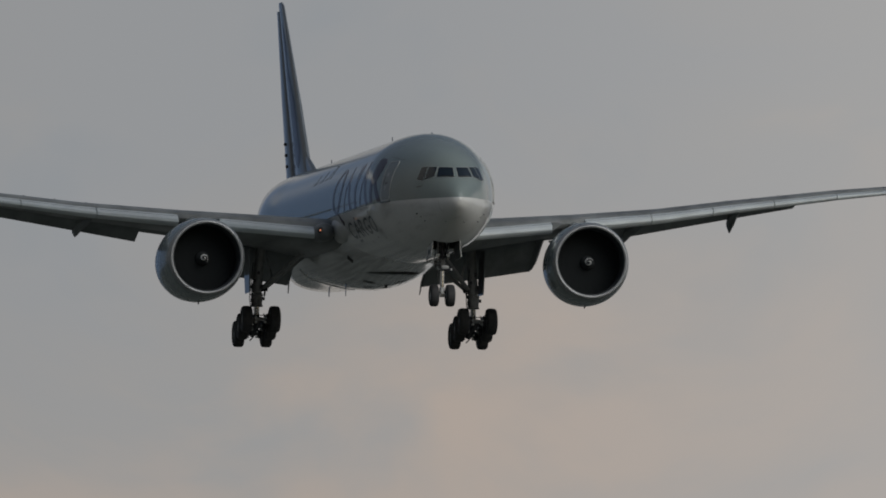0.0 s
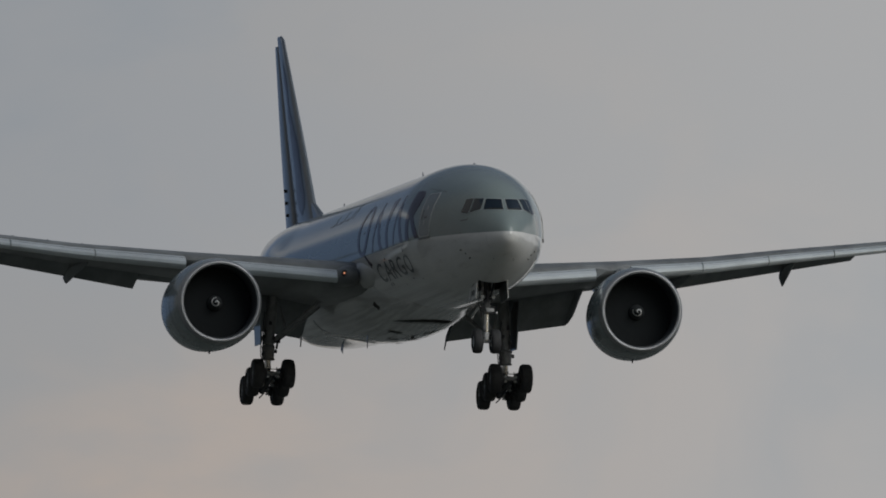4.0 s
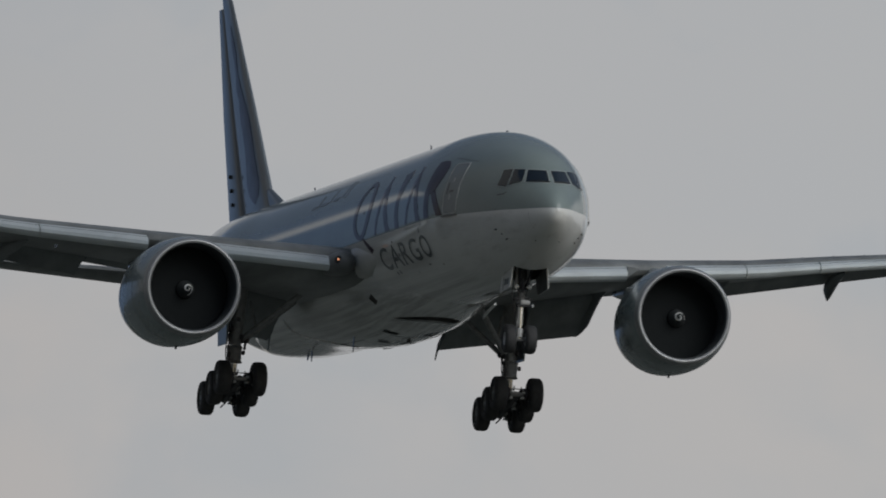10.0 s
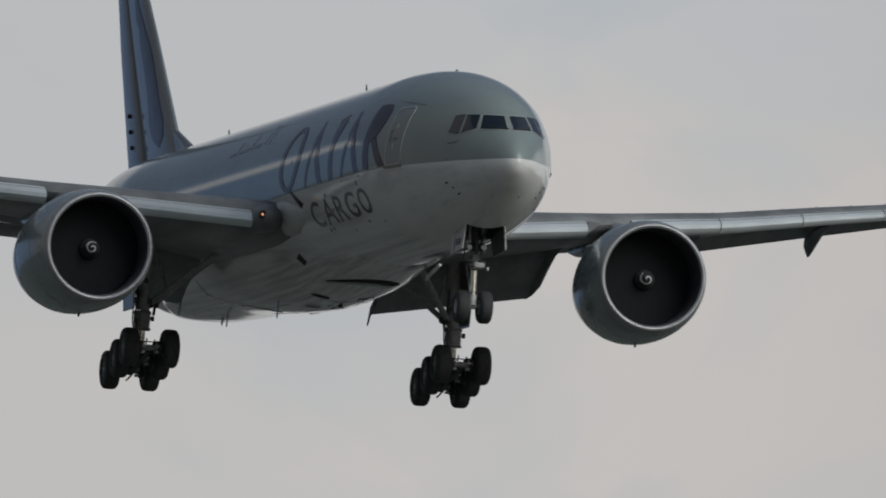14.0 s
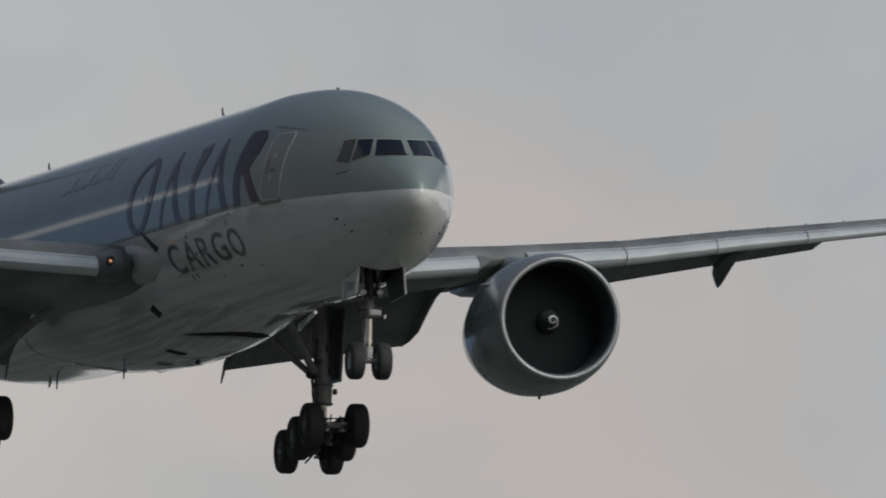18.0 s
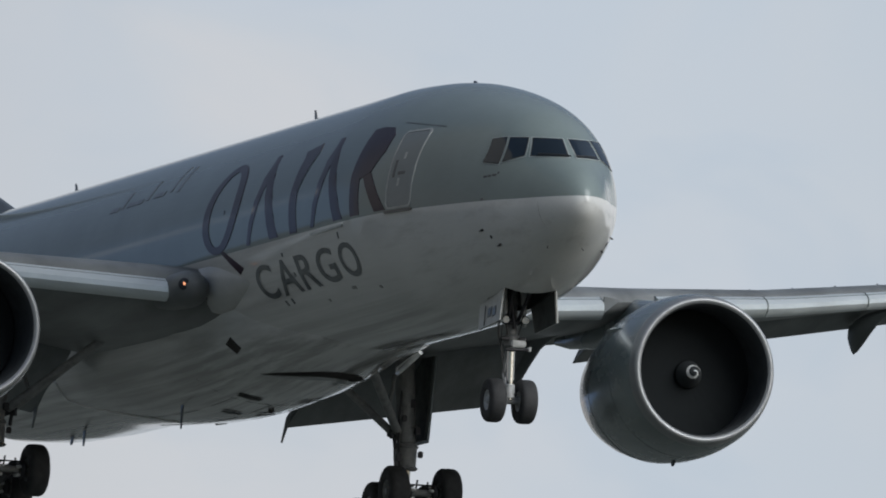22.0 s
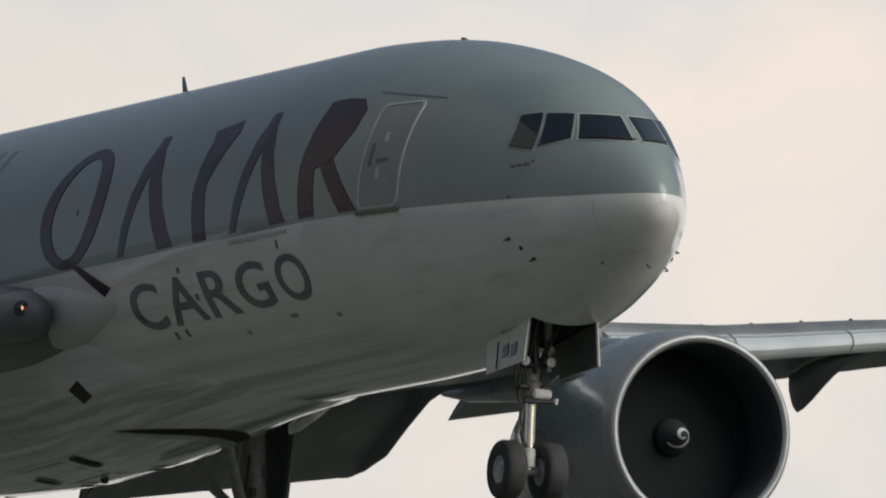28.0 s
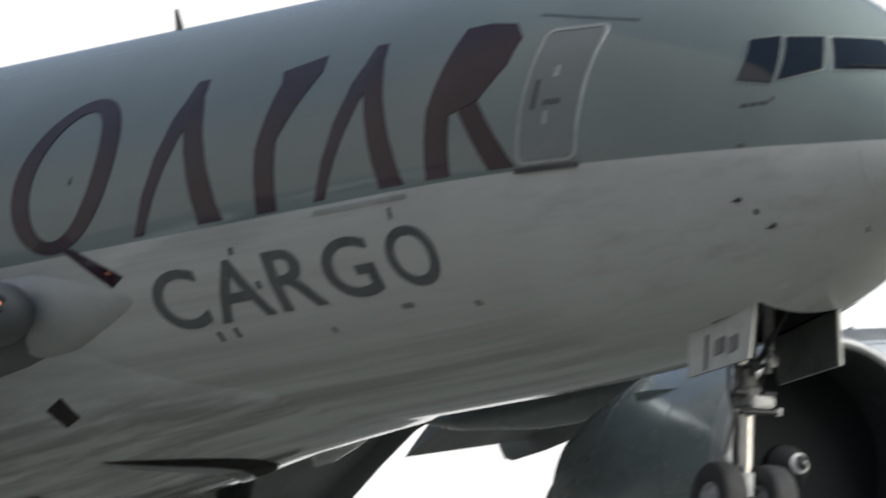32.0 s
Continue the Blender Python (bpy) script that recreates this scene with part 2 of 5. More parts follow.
def cloud_bank():
    """Thin evening cloud: grey and warm to the one side, thinning to pale blue; the brightness follows the heading."""
    m = bpy.data.materials.new("cloud_bank")
    m.use_nodes = True
    tree = m.node_tree
    tree.nodes.clear()
    out = tree.nodes.new("ShaderNodeOutputMaterial")
    em = tree.nodes.new("ShaderNodeEmission")
    co = tree.nodes.new("ShaderNodeTexCoord")
    sep = tree.nodes.new("ShaderNodeSeparateXYZ")
    tree.links.new(co.outputs["Object"], sep.inputs[0])
    head = tree.nodes.new("ShaderNodeMath")
    head.operation = "ARCTAN2"
    tree.links.new(sep.outputs[1], head.inputs[0])
    tree.links.new(sep.outputs[0], head.inputs[1])
    mp = tree.nodes.new("ShaderNodeMapping")
    mp.inputs["Scale"].default_value = (1, 1, 1.5)
    tree.links.new(co.outputs["Object"], mp.inputs[0])
    big = node(tree, "ShaderNodeTexNoise", Scale=0.0055, Detail=3.0, Roughness=0.45, Distortion=0.4)
    mid = node(tree, "ShaderNodeTexNoise", Scale=0.013, Detail=5.0, Roughness=0.5, Distortion=0.5)
    fine = node(tree, "ShaderNodeTexNoise", Scale=0.016, Detail=4.0, Roughness=0.5, Distortion=0.4)
    for n in (big, mid, fine):
        tree.links.new(mp.outputs[0], n.inputs["Vector"])
    r = tree.nodes.new("ShaderNodeValToRGB")
    r.color_ramp.interpolation = "EASE"
    # heading in degrees, colour of the thin cloud there, share of warm breaks
    # stops from 176 on are unseen, toned for what the hull reflects
    stops = [(149.5, (0.58, 0.59, 0.60, 0.0)), (154, (0.58, 0.585, 0.59, 0.15)), (156, (0.645, 0.632, 0.625, 0.6)), (158, (0.60, 0.60, 0.60, 0.25)), (160.5, (0.46, 0.495, 0.525, 0.2)), (162, (0.475, 0.52, 0.565, 0.15)), (163, (0.50, 0.525, 0.55, 0.4)), (164.2, (0.505, 0.50, 0.495, 0.5)),
             (166.5, (0.575, 0.575, 0.57, 0.3)), (168.5, (0.565, 0.565, 0.565, 0.1)), (171, (0.497, 0.475, 0.452, 1.0)), (172.5, (0.455, 0.44, 0.423, 0.5)), (176, (0.17, 0.23, 0.34, 0.0)), (182, (0.12, 0.18, 0.29, 0.0)), (195, (0.13, 0.185, 0.28, 0.0)), (204, (0.20, 0.20, 0.195, 0.0)), (212, (0.26, 0.25, 0.24, 0.0))]
    while len(r.color_ramp.elements) < len(stops):
        r.color_ramp.elements.new(0.5)
    for e, (deg, c) in zip(r.color_ramp.elements, stops):
        e.position, e.color = (deg - 148) / 67, c
    turn = tree.nodes.new("ShaderNodeMath")
    turn.operation = "MODULO"
    turn.inputs[1].default_value = 2 * math.pi
    lift = tree.nodes.new("ShaderNodeMath")
    lift.inputs[1].default_value = 2 * math.pi
    tree.links.new(head.outputs[0], lift.inputs[0])
    tree.links.new(lift.outputs[0], turn.inputs[0])
    head = turn
    tree.links.new(ramp(tree, head.outputs[0], radians(148), radians(215)), r.inputs[0])
    # a warm band of cloud that climbs as the heading falls, broken up by noise
    def calc(op, a, b):
        n = tree.nodes.new("ShaderNodeMath")
        n.operation = op
        for k, v in enumerate((a, b)):
            if isinstance(v, bpy.types.NodeSocket):
                tree.links.new(v, n.inputs[k])
            else:
                n.inputs[k].default_value = v
        return n.outputs[0]
    above = calc("ADD", calc("MULTIPLY", sep.outputs[2], 57.3 / 4400), calc("MULTIPLY", head.outputs[0], 57.3 * 0.25))
    above = calc("ADD", calc("SUBTRACT", above, 3.6 + 0.25 * 170.6), calc("MULTIPLY", calc("SUBTRACT", mid.outputs[0], 0.5), 2.6))
    above = calc("ADD", above, calc("MULTIPLY", ramp(tree, head.outputs[0], radians(165.5), radians(163.5)), 0.15))
    near = ramp(tree, calc("ABSOLUTE", above, 0.0), 0.62, 0.08)
    over = calc("MULTIPLY", ramp(tree, above, 0.15, 0.95), r.outputs[1])
    patch = calc("MULTIPLY", near, calc("MULTIPLY", r.outputs[1], ramp(tree, big.outputs[0], 0.28, 0.46)))
    warm = tree.nodes.new("ShaderNodeMix")
    warm.data_type, warm.blend_type = "RGBA", "MULTIPLY"
    warm.inputs[7].default_value = (1.22, 1.09, 1.01, 1)
    tree.links.new(patch, warm.inputs[0])
    clear = tree.nodes.new("ShaderNodeMix")
    clear.data_type, clear.blend_type = "RGBA", "MULTIPLY"
    clear.inputs[7].default_value = (0.87, 0.95, 1.05, 1)
    tree.links.new(over, clear.inputs[0])
    tree.links.new(r.outputs[0], clear.inputs[6])
    tree.links.new(clear.outputs[2], warm.inputs[6])
    cool = tree.nodes.new("ShaderNodeMix")
    cool.data_type, cool.blend_type = "RGBA", "MULTIPLY"
    cool.inputs[7].default_value = (0.92, 0.955, 0.985, 1)
    tree.links.new(ramp(tree, fine.outputs[0], 0.52, 0.68), cool.inputs[0])
    tree.links.new(warm.outputs[2], cool.inputs[6])
    # an unseen pale streak, put there to give the flank its bright reflected line
    rise = calc("MULTIPLY", sep.outputs[2], 57.3 / 4400)
    gap = calc("SUBTRACT", rise, 8.8)
    gap = calc("ADD", gap, calc("MULTIPLY", calc("SUBTRACT", big.outputs[0], 0.5), 0.8))
    flank_streak = calc("MULTIPLY", ramp(tree, calc("ABSOLUTE", gap, 0.0), 0.9, 0.2), calc("MULTIPLY", ramp(tree, head.outputs[0], radians(176), radians(184)), ramp(tree, head.outputs[0], radians(191.5), radians(189))))
    # above the view the cloud is darkened so that the hull's reflections darken
    thick = mixed(tree, ramp(tree, head.outputs[0], radians(193), radians(205)), (0.11, 0.145, 0.205), (0.23, 0.23, 0.225))
    high = mixed(tree, ramp(tree, rise, 8.6, 11.5), cool.outputs[2], thick)
    sky_colour = mixed(tree, flank_streak, high, (0.52, 0.53, 0.545))
    tree.links.new(sky_colour, em.inputs[0])
    em.inputs[1].default_value = 1.0
    tree.links.new(em.outputs[0], out.inputs[0])
    return m


CLOUDS = cloud_bank()
GRASS = surface("dry_field", (0.095, 0.104, 0.092), 0.9, dirt=0.4, scale=0.05)


# ---- building helpers ----
def part(name, bm, material, parent, label="", smooth=True):
    """Links a bmesh as one mesh object under a thing or a part."""
    bmesh.ops.recalc_face_normals(bm, faces=bm.faces)
    me = bpy.data.meshes.new(name)
    bm.to_mesh(me)
    bm.free()
    for mat in material if isinstance(material, (list, tuple)) else (material,):
        me.materials.append(mat)
    if smooth:
        me.shade_smooth()
        me.set_sharp_from_angle(angle=radians(38))
    ob = new(name, me)
    ob.parent = parent
    return tagged(ob, label)


def shared(name, me, parent, m, label=""):
    """Another object on the same mesh, at the pose m in its parent's space."""
    ob = new(name, me)
    ob.parent = parent
    ob.matrix_basis = m
    return tagged(ob, label)


def ring_loft(rings, closed=True, caps=True, bm=None):
    """Skins rows of points, each row of the same length."""
    bm = bm or bmesh.new()
    rows = [[bm.verts.new(p) for p in ring] for ring in rings]
    n = len(rows[0])
    for a, b in zip(rows, rows[1:]):
        for i in range(n if closed else n - 1):
            j = (i + 1) % n
            bm.faces.new((a[i], a[j], b[j], b[i]))
    if caps and closed:
        bm.faces.new(rows[0])
        bm.faces.new(rows[-1][::-1])
    return bm


def turned(profile, axis_at=(0, 0, 0), n=48, bm=None, closed=False):
    """Turns (x, radius) pairs about an axis along x."""
    ax, ay, az = axis_at
    rings = [[(ax + x, ay + r * math.cos(2 * math.pi * i / n), az + r * math.sin(2 * math.pi * i / n)) for i in range(n)] for x, r in profile]
    if closed:
        rings.append(rings[0])
    return ring_loft(rings, caps=False, bm=bm)


def bar(a, b, r, r2=None, n=16, bm=None, bevel=True):
    """A round rod from a to b with softened ends."""
    a, b = Vector(a), Vector(b)
    r2 = r if r2 is None else r2
    way = (b - a).normalized()
    side = way.orthogonal().normalized()
    other = way.cross(side)
    e = min(r, r2) * 0.15 if bevel else 0
    steps = [(a, r - e), (a + way * e, r), (b - way * e, r2), (b, r2 - e)]
    rings = [[c + (side * math.cos(2 * math.pi * i / n) + other * math.sin(2 * math.pi * i / n)) * q for i in range(n)] for c, q in steps]
    return ring_loft(rings, bm=bm)


def tube(points, r, n=8):
    """A bent round pipe through the points."""
    pts = [Vector(p) for p in points]
    rings = []
    for k, p in enumerate(pts):
        way = (pts[min(k + 1, len(pts) - 1)] - pts[max(k - 1, 0)]).normalized()
        side = way.cross(Vector((0.31, 0.95, 0.05))).normalized()
        other = way.cross(side)
        rings.append([p + (side * math.cos(2 * math.pi * i / n) + other * math.sin(2 * math.pi * i / n)) * r for i in range(n)])
    return ring_loft(rings)


def box(lo, hi, bevel=0.01, bm=None, m=None):
    own = bmesh.new()
    bmesh.ops.create_cube(own, size=1)
    for v in own.verts:
        v.co = Vector([lo[k] + (v.co[k] + 0.5) * (hi[k] - lo[k]) for k in range(3)])
    if bevel:
        bmesh.ops.bevel(own, geom=own.edges[:], offset=bevel, segments=2, affect="EDGES")
    if m is not None:
        bmesh.ops.transform(own, matrix=m, verts=own.verts)
    if bm is None:
        return own
    me = bpy.data.meshes.new("tmp")
    own.to_mesh(me)
    own.free()
    bm.from_mesh(me)
    bpy.data.meshes.remove(me)
    return bm


def plate(outline, thick, normal=None, bm=None):
    """A flat panel of that outline, with thickness."""
    pts = [Vector(p) for p in outline]
    nrm = Vector(normal) if normal else (pts[1] - pts[0]).cross(pts[2] - pts[0]).normalized()
    return ring_loft([[p - nrm * thick / 2 for p in pts], [p + nrm * thick / 2 for p in pts]], bm=bm)


def foil(thick, n=14, camber=0.02, start=0.0, end=1.0):
    """(chord, height) pairs round an aerofoil, from the trailing edge over the top to the nose and back below."""
    def half(c):
        return 5 * thick * (0.2969 * math.sqrt(c) - 0.126 * c - 0.3516 * c * c + 0.2843 * c**3 - 0.1015 * c**4)
    cs = [start + (end - start) * (1 - math.cos(math.pi * i / n)) / 2 for i in range(n + 1)]
    mean = lambda c: camber * 4 * c * (1 - c)
    top = [(c, mean(c) + half(c)) for c in reversed(cs)]
    low = [(c, mean(c) - half(c)) for c in cs]
    return top + (low[1:] if start == 0 else low)

# ---- setting ----
def ground():
    bm = bmesh.new()
    for r in ((0, 60, 300, 1200, 4800),):
        rings = [[bm.verts.new((q * math.cos(k * math.pi / 24), q * math.sin(k * math.pi / 24), 0)) for k in range(48)] for q in r[1:]]
        bm.faces.new(rings[0])
        for a, b in zip(rings, rings[1:]):
            for k in range(48):
                bm.faces.new((a[k], a[k - 1], b[k - 1], b[k]))
    return tagged(part("ground", bm, GRASS, None), "flat dull green grass field under the approach path", "ground", kind="structure")


def backdrop():
    """The cloud bank far behind the flight path, a shell round the field; out of view it shapes the hull's light."""
    bm = bmesh.new()
    R = 4400
    rows = [[bm.verts.new((R * math.cos(radians(b)) * math.cos(radians(a)), R * math.cos(radians(b)) * math.sin(radians(a)), R * math.sin(radians(b)))) for a in range(120, 284, 2)] for b in list(range(-1, 17)) + [20, 25, 30, 36, 42]]
    for p, q in zip(rows, rows[1:]):
        for k in range(len(p) - 1):
            bm.faces.new((p[k], p[k + 1], q[k + 1], q[k]))
    ob = part("backdrop", bm, CLOUDS, None)
    ob.visible_shadow = False
    return tagged(ob, "thin grey evening cloud with warm and blue breaks", "sky", kind="structure")


ground()
backdrop()

# ---- the freighter ----
# all its measures: d metres aft of the nose tip, y to its left, z up from the hull's centre line
# d, crown, keel, half width
STATIONS = [
    (0.30, -0.72, -0.72, 0.0), (0.36, -0.50, -0.91, 0.17), (0.5, -0.28, -1.10, 0.34), (0.8, 0.0, -1.30, 0.57),
    (1.3, 0.30, -1.57, 0.85), (2.05, 0.85, -1.86, 1.19), (2.8, 1.38, -2.16, 1.56), (3.5, 1.75, -2.38, 1.81),
    (4.3, 2.02, -2.59, 2.06), (5.3, 2.29, -2.79, 2.33), (6.8, 2.61, -2.93, 2.67), (8.3, 2.85, -3.02, 2.93),
    (9.8, 2.99, -3.07, 3.06), (11.8, 3.07, -3.1, 3.1), (44, 3.07, -3.1, 3.1), (47, 3.08, -2.93, 3.05),
    (50, 3.1, -2.4, 2.8), (54, 3.06, -1.1, 2.2), (58, 2.88, 0.35, 1.45), (61, 2.62, 1.32, 0.78), (62.9, 2.3, 1.75, 0.25)]
_S = np.array(STATIONS)


def smooth_interp(x, xs, ys):
    """A monotone cubic through the stations."""
    i = int(np.clip(np.searchsorted(xs, x) - 1, 0, len(xs) - 2))
    h = xs[1:] - xs[:-1]
    s = (ys[1:] - ys[:-1]) / h

    def slope(k):
        if k <= 0:
            return s[0]
        if k >= len(s):
            return s[-1]
        if s[k - 1] * s[k] <= 0:
            return 0.0
        return 2 * s[k - 1] * s[k] / (s[k - 1] + s[k])
    u = (x - xs[i]) / h[i]
    a, b = slope(i) * h[i], slope(i + 1) * h[i]
    y0, y1 = ys[i], ys[i + 1]
    return float((2 * u**3 - 3 * u**2 + 1) * y0 + (u**3 - 2 * u**2 + u) * a + (3 * u**2 - 2 * u**3) * y1 + (u**3 - u**2) * b)


def hull(d):
    """Crown, keel, half width and the height of the widest line at d."""
    top, keel, wide = (smooth_interp(d, _S[:, 0], _S[:, k]) for k in (1, 2, 3))
    mid = float(np.interp(d, [0, 2, 6, 11.5, 42, 50, 62.9], [-0.75, -0.72, -0.35, 0, 0, 0.4, 2.0]))
    return top, keel, wide, mid


def skin(d, z, side=-1, out=0.0):
    """The point of the hull's skin at d and height z, and out metres off it."""
    top, keel, wide, mid = hull(d)
    h = (top - mid) if z > mid else (mid - keel)
    q = max(-0.999, min(0.999, (z - mid) / h))
    y = wide * math.sqrt(1 - q * q)
    n = Vector((0, y / wide**2, (z - mid) / h**2)).normalized()
    return Vector((-d, side * (y + n.y * out), z + n.z * out))


def under(d, y, out=0.0):
    """The point of the hull's underside at d and y."""
    top, keel, wide, mid = hull(d)
    z = mid - (mid - keel) * math.sqrt(max(0, 1 - (y / wide) ** 2))
    return Vector((-d, y, z - out))


def on_skin(outline, out=0.012, side=-1, bm=None, step=0.35):
    """A thin raised panel that follows the hull, from a (d, z) outline; made of strips so that it bends with the skin."""
    own = bmesh.new()
    f = own.faces.new([own.verts.new((d, z, 0)) for d, z in outline])
    bmesh.ops.triangulate(own, faces=[f])
    for _ in range(2):
        bmesh.ops.subdivide_edges(own, edges=[e for e in own.edges if e.calc_length() > step], cuts=1)
        bmesh.ops.triangulate(own, faces=own.faces[:])
    inner = {v: skin(v.co.x, v.co.y, side, -0.01) for v in own.verts}
    outer = {v: skin(v.co.x, v.co.y, side, out) for v in own.verts}
    bm = bm or bmesh.new()
    vi = {v: bm.verts.new(p) for v, p in inner.items()}
    vo = {v: bm.verts.new(p) for v, p in outer.items()}
    for face in own.faces:
        bm.faces.new([vo[v] for v in face.verts])
    for e in own.edges:
        if len(e.link_faces) == 1:
            a, b = e.verts
            bm.faces.new((vo[a], vo[b], vi[b], vi[a]))
    own.free()
    return bm


aircraft = new("cargo_aircraft")
tagged(aircraft, "large twin-engined jet freighter in grey and white with its wheels down", "aircraft")

NOSE_BAY = (4.5, 6.47, 0.66)
N = 112


def fuselage():
    ds = [0.301, 0.31, 0.33, 0.36, 0.42, 0.5, 0.63, 0.8, 1.0, 1.25, 1.5, 1.75, 2.0, 2.25, 2.5, 2.75, 3.0, 3.25, 3.5, 4.0, 4.5] + [4.5 + 0.394 * k for k in range(1, 7)] + \
        [6.864 + 0.43 * k for k in range(1, 12)] + [12 + k for k in range(1, 31)] + [42.5 + 0.85 * k for k in range(1, 24)] + [62.9]
    bm = bmesh.new()
    rows = []
    for d in ds:
        top, keel, wide, mid = hull(d)
        ring = []
        for i in range(N):
            a = 2 * math.pi * (i + 0.5) / N
            s, c = math.sin(a), math.cos(a)
            ring.append(bm.verts.new((-d, wide * c, mid + (top - mid if s > 0 else mid - keel) * s)))
        rows.append(ring)
    for (d0, a), (d1, b) in zip(zip(ds, rows), zip(ds[1:], rows[1:])):
        for i in range(N):
            j = (i + 1) % N
            m = (d0 + d1) / 2
            yy = (a[i].co.y + a[j].co.y + b[i].co.y + b[j].co.y) / 4
            if NOSE_BAY[0] < m < NOSE_BAY[1] and abs(yy) < NOSE_BAY[2] and a[i].co.z < -1.5:
                continue
            bm.faces.new((a[i], a[j], b[j], b[i]))
    bm.faces.new(rows[-1])
    bm.faces.new(rows[0][::-1])
    bmesh.ops.remove_doubles(bm, verts=rows[0], dist=0.02)
    return part("fuselage", bm, PAINT, aircraft, "round hull, grey crown over a streaked white belly")


body = fuselage()

# nose wheel bay: a dark box up inside the hull
bm = bmesh.new()
d0, d1, w = NOSE_BAY
rim = [(d0, -w), (d0, w), (d1, w), (d1, -w)]
low = [bm.verts.new(under(d, y) + Vector((0, 0, 0.05))) for d, y in rim]
high = [bm.verts.new((-d, y, -1.5)) for d, y in rim]
for k in range(4):
    bm.faces.new((low[k], low[k - 1], high[k - 1], high[k]))
bm.faces.new(high)
part("wheel_bay", bm, BAY, body, "dark open nose wheel bay", smooth=False)


def belly_fairing():
    rings = []
    for d, wide, keel, top in ((16, 1.0, -3.1, -2.6), (17, 1.5, -3.15, -2.2), (18, 1.8, -3.21, -1.9), (20, 2.35, -3.33, -1.2), (22, 2.8, -3.5, -0.8), (24.5, 3.2, -3.67, -0.6), (28, 3.26, -3.8, -0.6),
                               (31, 3.28, -3.74, -0.6), (33.5, 3.26, -3.58, -0.7), (36, 3.2, -3.42, -0.9), (38, 3.05, -3.33, -1.1), (41.2, 2.6, -3.3, -1.6), (44.0, 2.0, -3.22, -2.0), (46.5, 1.1, -3.02, -2.4)):
        ring, mid = [], max(-2.7, min(-1.0, top - 0.4))
        for k in range(56):
            a = 2 * math.pi * k / 56
            s, c = math.sin(a), math.cos(a)
            e = 0.95
            x = math.copysign(abs(c) ** e, c) * wide
            z = mid + math.copysign(abs(s) ** e, s) * ((top - mid) if s > 0 else (mid - keel))
            ring.append((-d, x, z))
        rings.append(ring)
    return part("belly_fairing", ring_loft(rings), PAINT, aircraft, "bulged grimy white belly fairing between the wings")


fairing = belly_fairing()

# ---- wings ----
# y, leading edge d and z, chord, thickness, twist in degrees
WING = np.array([
    (1.5, 20.1, -1.55, 14.2, 0.125, 3.5), (3.6, 21.5, -1.25, 12.8, 0.12, 3.2), (9.9, 25.8, -0.5, 8.7, 0.11, 2.0), (14.5, 29.0, 0.06, 7.1, 0.105, 1.2),
    (18.6, 31.8, 0.72, 5.9, 0.10, 0.6), (24.7, 36.0, 1.62, 4.2, 0.095, 0.0), (30.0, 39.6, 2.28, 2.5, 0.09, -0.6), (32.4, 43.0, 2.6, 0.6, 0.09, -0.8)])


def wing_at(y):
    return [float(np.interp(y, WING[:, 0], WING[:, k])) for k in range(1, 6)]


def wing_point(y, c, up, side, drop=0.0):
    """The point at span y, chord fraction c and height up (in chords)."""
    d, z, chord, _, twist = wing_at(y)
    t = radians(twist)
    return Vector((-(d + chord * (c * math.cos(t) + up * math.sin(t))), side * y, z + chord * (up * math.cos(t) - c * math.sin(t)) - drop))


def wing_piece(ys, side, start, end, camber=0.018):
    rings = []
    for y in ys:
        rings.append([wing_point(y, c, u, side) for c, u in foil(wing_at(y)[3], camber=camber, start=start, end=end)])
    return ring_loft(rings)


def spans(a, b, n):
    return [a + (b - a) * k / n for k in range(n + 1)]


def canoe(y, side, rows, parent):
    """A flap track housing under the wing; rows: d, lower and upper height, half width."""
    rings = []
    for d, low, high, w in rows:
        rings.append([(-d, side * y + w * math.cos(a) * (1 + 0.6 * min(0, math.sin(a))), (low + high) / 2 + (high - low) / 2 * math.sin(a)) for a in (2 * math.pi * i / 24 for i in range(24))])
    return part("flap_fairing", ring_loft(rings), FLAP_PAINT, parent)


